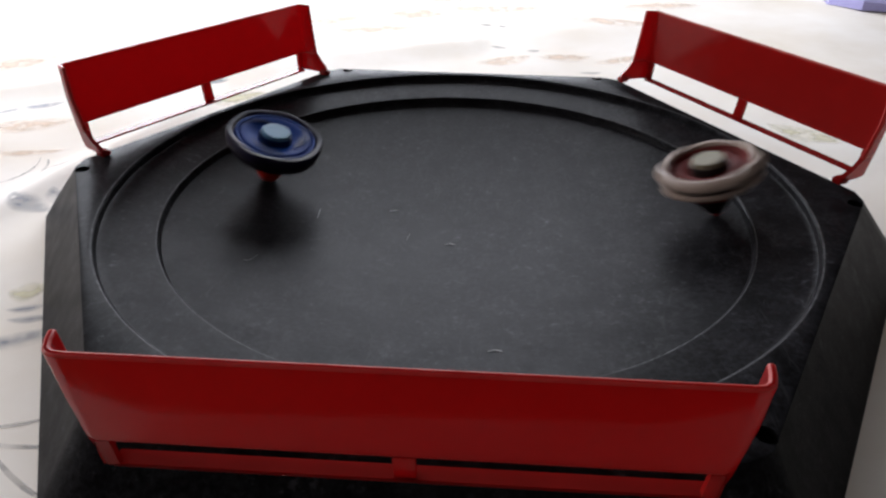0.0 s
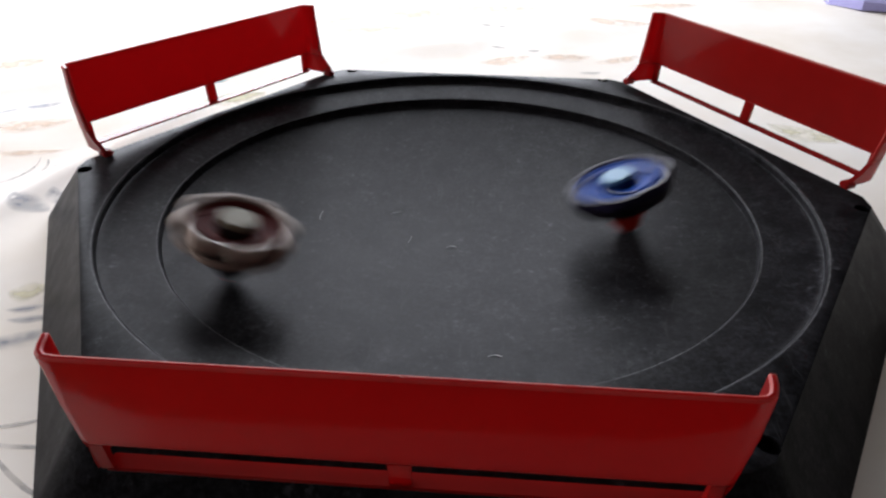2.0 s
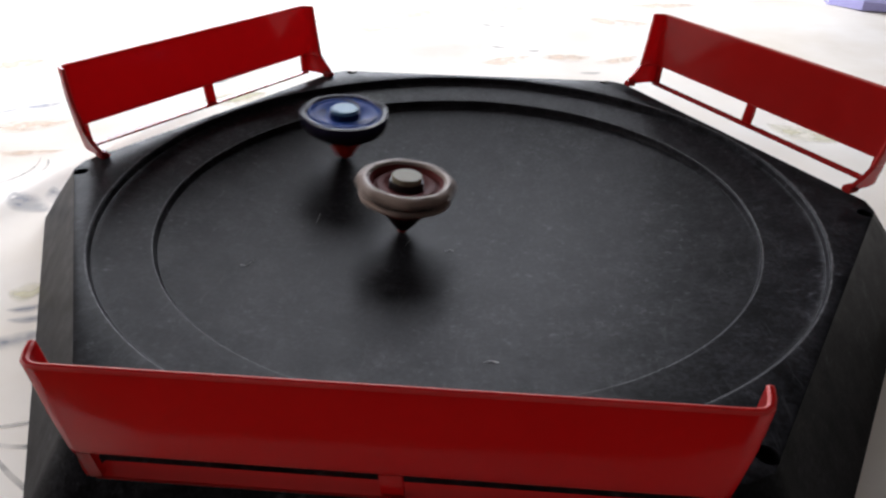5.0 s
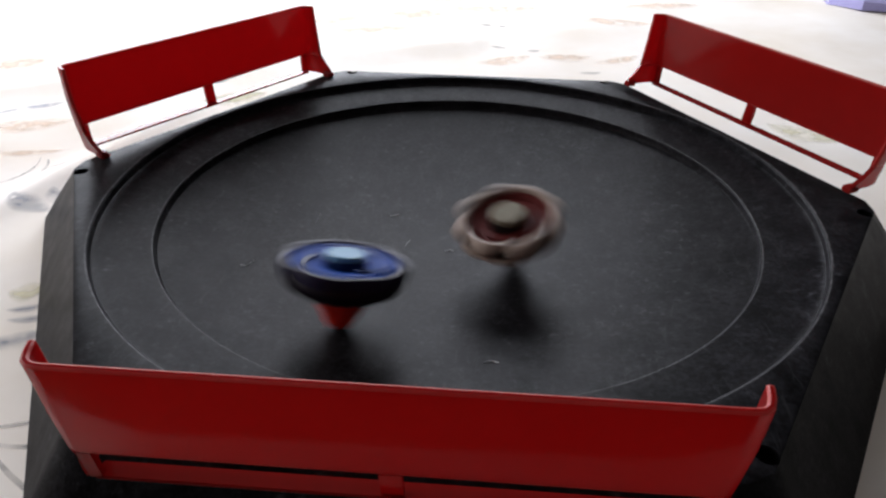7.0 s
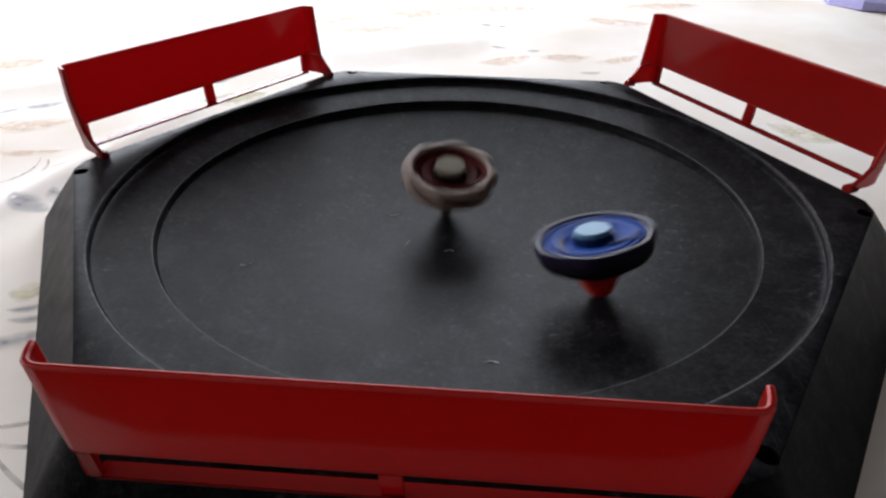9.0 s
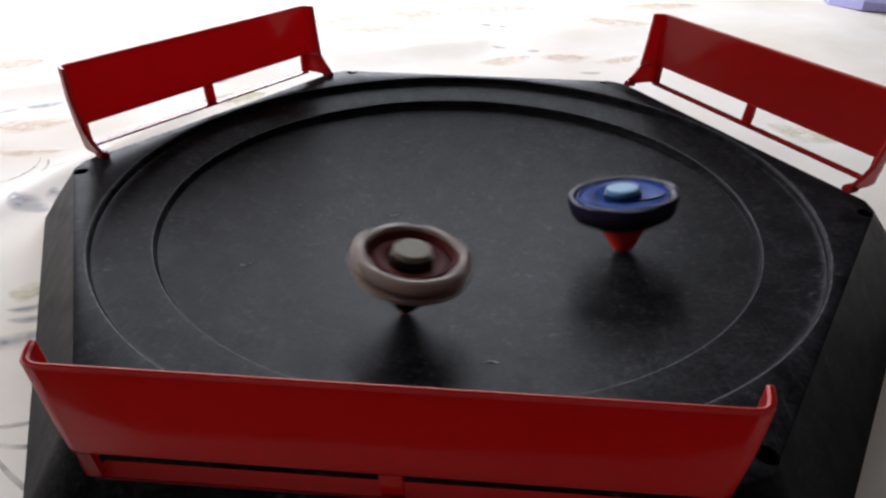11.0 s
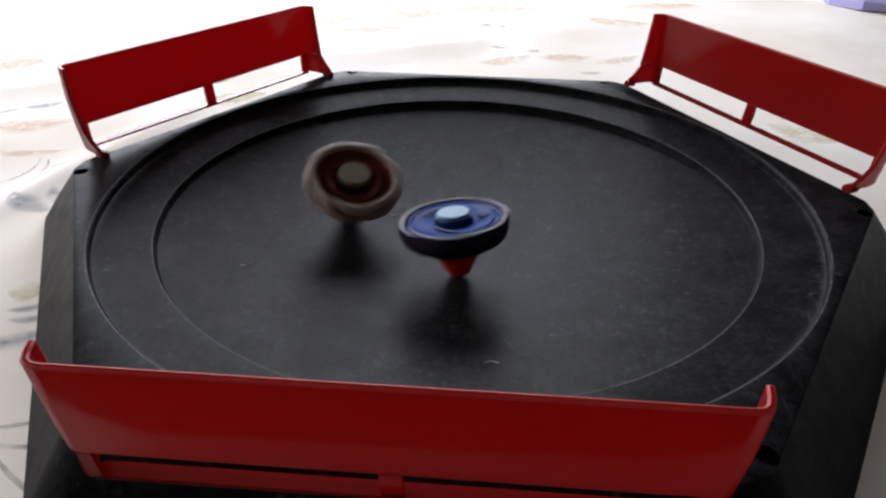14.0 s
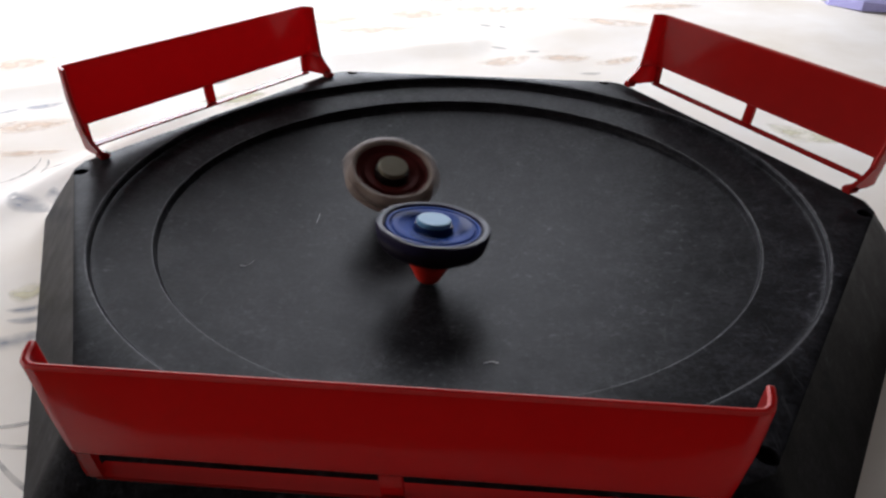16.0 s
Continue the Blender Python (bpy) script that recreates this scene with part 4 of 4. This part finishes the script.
        (7.2, pose(0.1043, -0.0262, 0.0122, 1.4, -14.5)),
        (7.3, pose(0.1215, 0.0027, 0.0146, -0.9, -16.5)),
        (7.4, pose(0.0882, 0.0172, 0.0095, -1.6, -15.0)),
        (7.5, pose(0.0465, -0.0052, 0.0051, -1.5, -10.6)),
        (7.6, pose(0.0159, -0.0403, 0.0048, -4.4, -6.7)),
        (7.7, pose(0.0001, -0.0810, 0.0084, -5.9, -5.9)),
        (7.8, pose(0.0008, -0.1111, 0.0127, -12.2, -5.5)),
        (7.9, pose(0.0157, -0.1271, 0.0158, -15.9, -5.0)),
        (8.0, pose(0.0464, -0.1176, 0.0155, -19.8, -7.5)),
        (8.1, pose(0.0377, -0.0824, 0.0097, -16.7, -10.1)),
        (8.2, pose(0.0069, -0.0613, 0.0063, -10.9, 2.5)),
        (8.3, pose(-0.0246, -0.0461, 0.0055, -6.1, 5.1)),
        (8.4, pose(-0.0682, -0.0386, 0.0081, -5.8, 9.7)),
        (8.5, pose(-0.1027, -0.0487, 0.0132, -5.7, 13.6)),
        (8.6, pose(-0.0989, -0.0655, 0.0141, -3.1, 10.3)),
        (8.7, pose(-0.0648, -0.0775, 0.0111, 0.0, 9.3)),
        (8.8, pose(-0.0345, -0.0599, 0.0070, 2.9, 8.4)),
        (8.9, pose(-0.0131, -0.0298, 0.0042, 6.3, 7.6)),
        (9.0, pose(-0.0072, 0.0201, 0.0038, 11.0, 5.4)),
        (9.1, pose(-0.0144, 0.0605, 0.0063, 10.0, 0.7)),
        (9.2, pose(-0.0363, 0.0793, 0.0092, 9.3, 5.1)),
        (9.3, pose(-0.0184, 0.0820, 0.0088, 8.7, 4.9)),
        (9.4, pose(-0.0009, 0.0809, 0.0084, 8.2, 4.1)),
        (9.5, pose(0.0153, 0.0762, 0.0080, 7.7, 2.9)),
        (9.6, pose(0.0296, 0.0687, 0.0077, 7.1, 1.3)),
        (9.7, pose(0.0417, 0.0588, 0.0074, 6.3, -0.5)),
        (9.8, pose(0.0512, 0.0473, 0.0071, 5.3, -2.4)),
        (9.9, pose(0.0582, 0.0346, 0.0069, 4.0, -4.1)),
        (10.0, pose(0.0626, 0.0212, 0.0067, 2.5, -5.5)),
        (10.1, pose(0.0645, 0.0076, 0.0066, 0.9, -6.4)),
        (10.2, pose(0.0642, -0.0059, 0.0066, -0.6, -6.8)),
        (10.3, pose(0.0615, -0.0191, 0.0066, -2.0, -6.5)),
        (10.4, pose(0.0567, -0.0317, 0.0066, -3.1, -5.6)),
        (10.5, pose(0.0498, -0.0436, 0.0067, -3.8, -4.2)),
        (10.6, pose(0.0407, -0.0543, 0.0069, -4.1, -2.3)),
        (10.7, pose(0.0295, -0.0637, 0.0071, -3.9, -0.0)),
        (10.8, pose(0.0162, -0.0711, 0.0074, -3.2, 2.3)),
        (10.9, pose(0.0012, -0.0762, 0.0078, -2.1, 4.7)),
        (11.0, pose(-0.0154, -0.0784, 0.0083, -0.8, 6.9)),
        (11.1, pose(-0.0329, -0.0772, 0.0087, 0.5, 8.8)),
        (11.2, pose(-0.0507, -0.0722, 0.0093, 1.7, 10.5)),
        (11.3, pose(-0.0678, -0.0631, 0.0099, 2.7, 12.0)),
        (11.4, pose(-0.0353, -0.0459, 0.0060, 5.2, 5.7)),
        (11.5, pose(-0.0112, -0.0178, 0.0038, 7.0, 3.1)),
        (11.6, pose(-0.0001, 0.0091, 0.0035, 7.9, -2.8)),
        (11.7, pose(-0.0006, 0.0466, 0.0051, 9.9, -1.8)),
        (11.8, pose(-0.0085, 0.0619, 0.0064, 11.1, 0.2)),
        (11.9, pose(-0.0236, 0.0536, 0.0060, 12.1, 1.9)),
        (12.0, pose(-0.0213, 0.0280, 0.0044, 15.4, 2.4)),
        (12.1, pose(0.0036, -0.0007, 0.0034, 11.2, -3.9)),
        (12.2, pose(0.0302, -0.0203, 0.0044, 8.7, -8.8)),
        (12.3, pose(0.0563, -0.0307, 0.0065, 5.9, -13.5)),
        (12.4, pose(0.0808, -0.0287, 0.0090, 2.9, -14.7)),
        (12.5, pose(0.0928, -0.0157, 0.0101, 0.5, -15.6)),
        (12.6, pose(0.0776, -0.0166, 0.0082, -2.2, -14.0)),
        (12.7, pose(0.0612, -0.0456, 0.0078, -4.3, -15.5)),
        (12.8, pose(0.0590, -0.0684, 0.0095, -10.3, -14.8)),
        (12.9, pose(0.0532, -0.0913, 0.0118, -16.4, -11.9)),
        (13.0, pose(0.0402, -0.1149, 0.0146, -18.7, -8.9)),
        (13.1, pose(0.0236, -0.1179, 0.0143, -17.7, -3.1)),
        (13.2, pose(0.0068, -0.1194, 0.0143, -17.1, -1.8)),
        (13.3, pose(-0.0082, -0.1145, 0.0134, -17.5, 0.4)),
        (13.4, pose(-0.0332, -0.1077, 0.0130, -18.8, 7.1)),
        (13.5, pose(-0.0546, -0.1012, 0.0134, -19.1, 10.4)),
        (13.6, pose(-0.0689, -0.0847, 0.0124, -12.9, 13.9)),
        (13.7, pose(-0.0788, -0.0608, 0.0109, -1.3, 19.6)),
        (13.8, pose(-0.0776, -0.0387, 0.0091, 4.4, 15.3)),
        (13.9, pose(-0.0697, -0.0150, 0.0073, 8.9, 16.3)),
        (14.0, pose(-0.0588, 0.0082, 0.0061, 18.7, 13.6)),
        (14.1, pose(-0.0335, 0.0212, 0.0046, 15.0, 7.4)),
        (14.2, pose(-0.0113, 0.0313, 0.0043, 15.3, 2.5)),
        (14.3, pose(0.0093, 0.0404, 0.0047, 14.1, -4.8)),
        (14.4, pose(0.0374, 0.0423, 0.0058, 13.0, -6.6)),
        (14.5, pose(0.0614, 0.0368, 0.0073, 13.2, -13.4)),
        (14.6, pose(0.0730, 0.0179, 0.0077, 7.2, -14.6)),
        (14.7, pose(0.0807, -0.0051, 0.0084, 2.9, -18.2)),
        (14.8, pose(0.0778, -0.0267, 0.0085, -1.1, -18.5)),
        (14.9, pose(0.0690, -0.0461, 0.0087, -12.1, -11.8)),
        (15.0, pose(0.0518, -0.0718, 0.0094, -26.6, -10.3)),
        (15.1, pose(0.0224, -0.0897, 0.0099, -29.3, -3.9)),
        (15.2, pose(0.0085, -0.0938, 0.0101, -28.7, -2.7)),
        (15.3, pose(-0.0235, -0.0912, 0.0101, -23.9, 3.1)),
        (15.4, pose(-0.0442, -0.0838, 0.0102, -18.7, 10.8)),
        (15.5, pose(-0.0667, -0.0672, 0.0102, -13.3, 15.8)),
        (15.6, pose(-0.0766, -0.0498, 0.0097, -3.3, 19.0)),
        (15.7, pose(-0.0786, -0.0254, 0.0086, 0.5, 16.5)),
        (15.8, pose(-0.0748, -0.0088, 0.0077, 4.3, 20.6)),
        (15.9, pose(-0.0569, 0.0057, 0.0059, 9.5, 11.6)),
        (16.0, pose(-0.0408, 0.0193, 0.0050, 16.6, 13.0)),
    ], -SPIN))

motions()
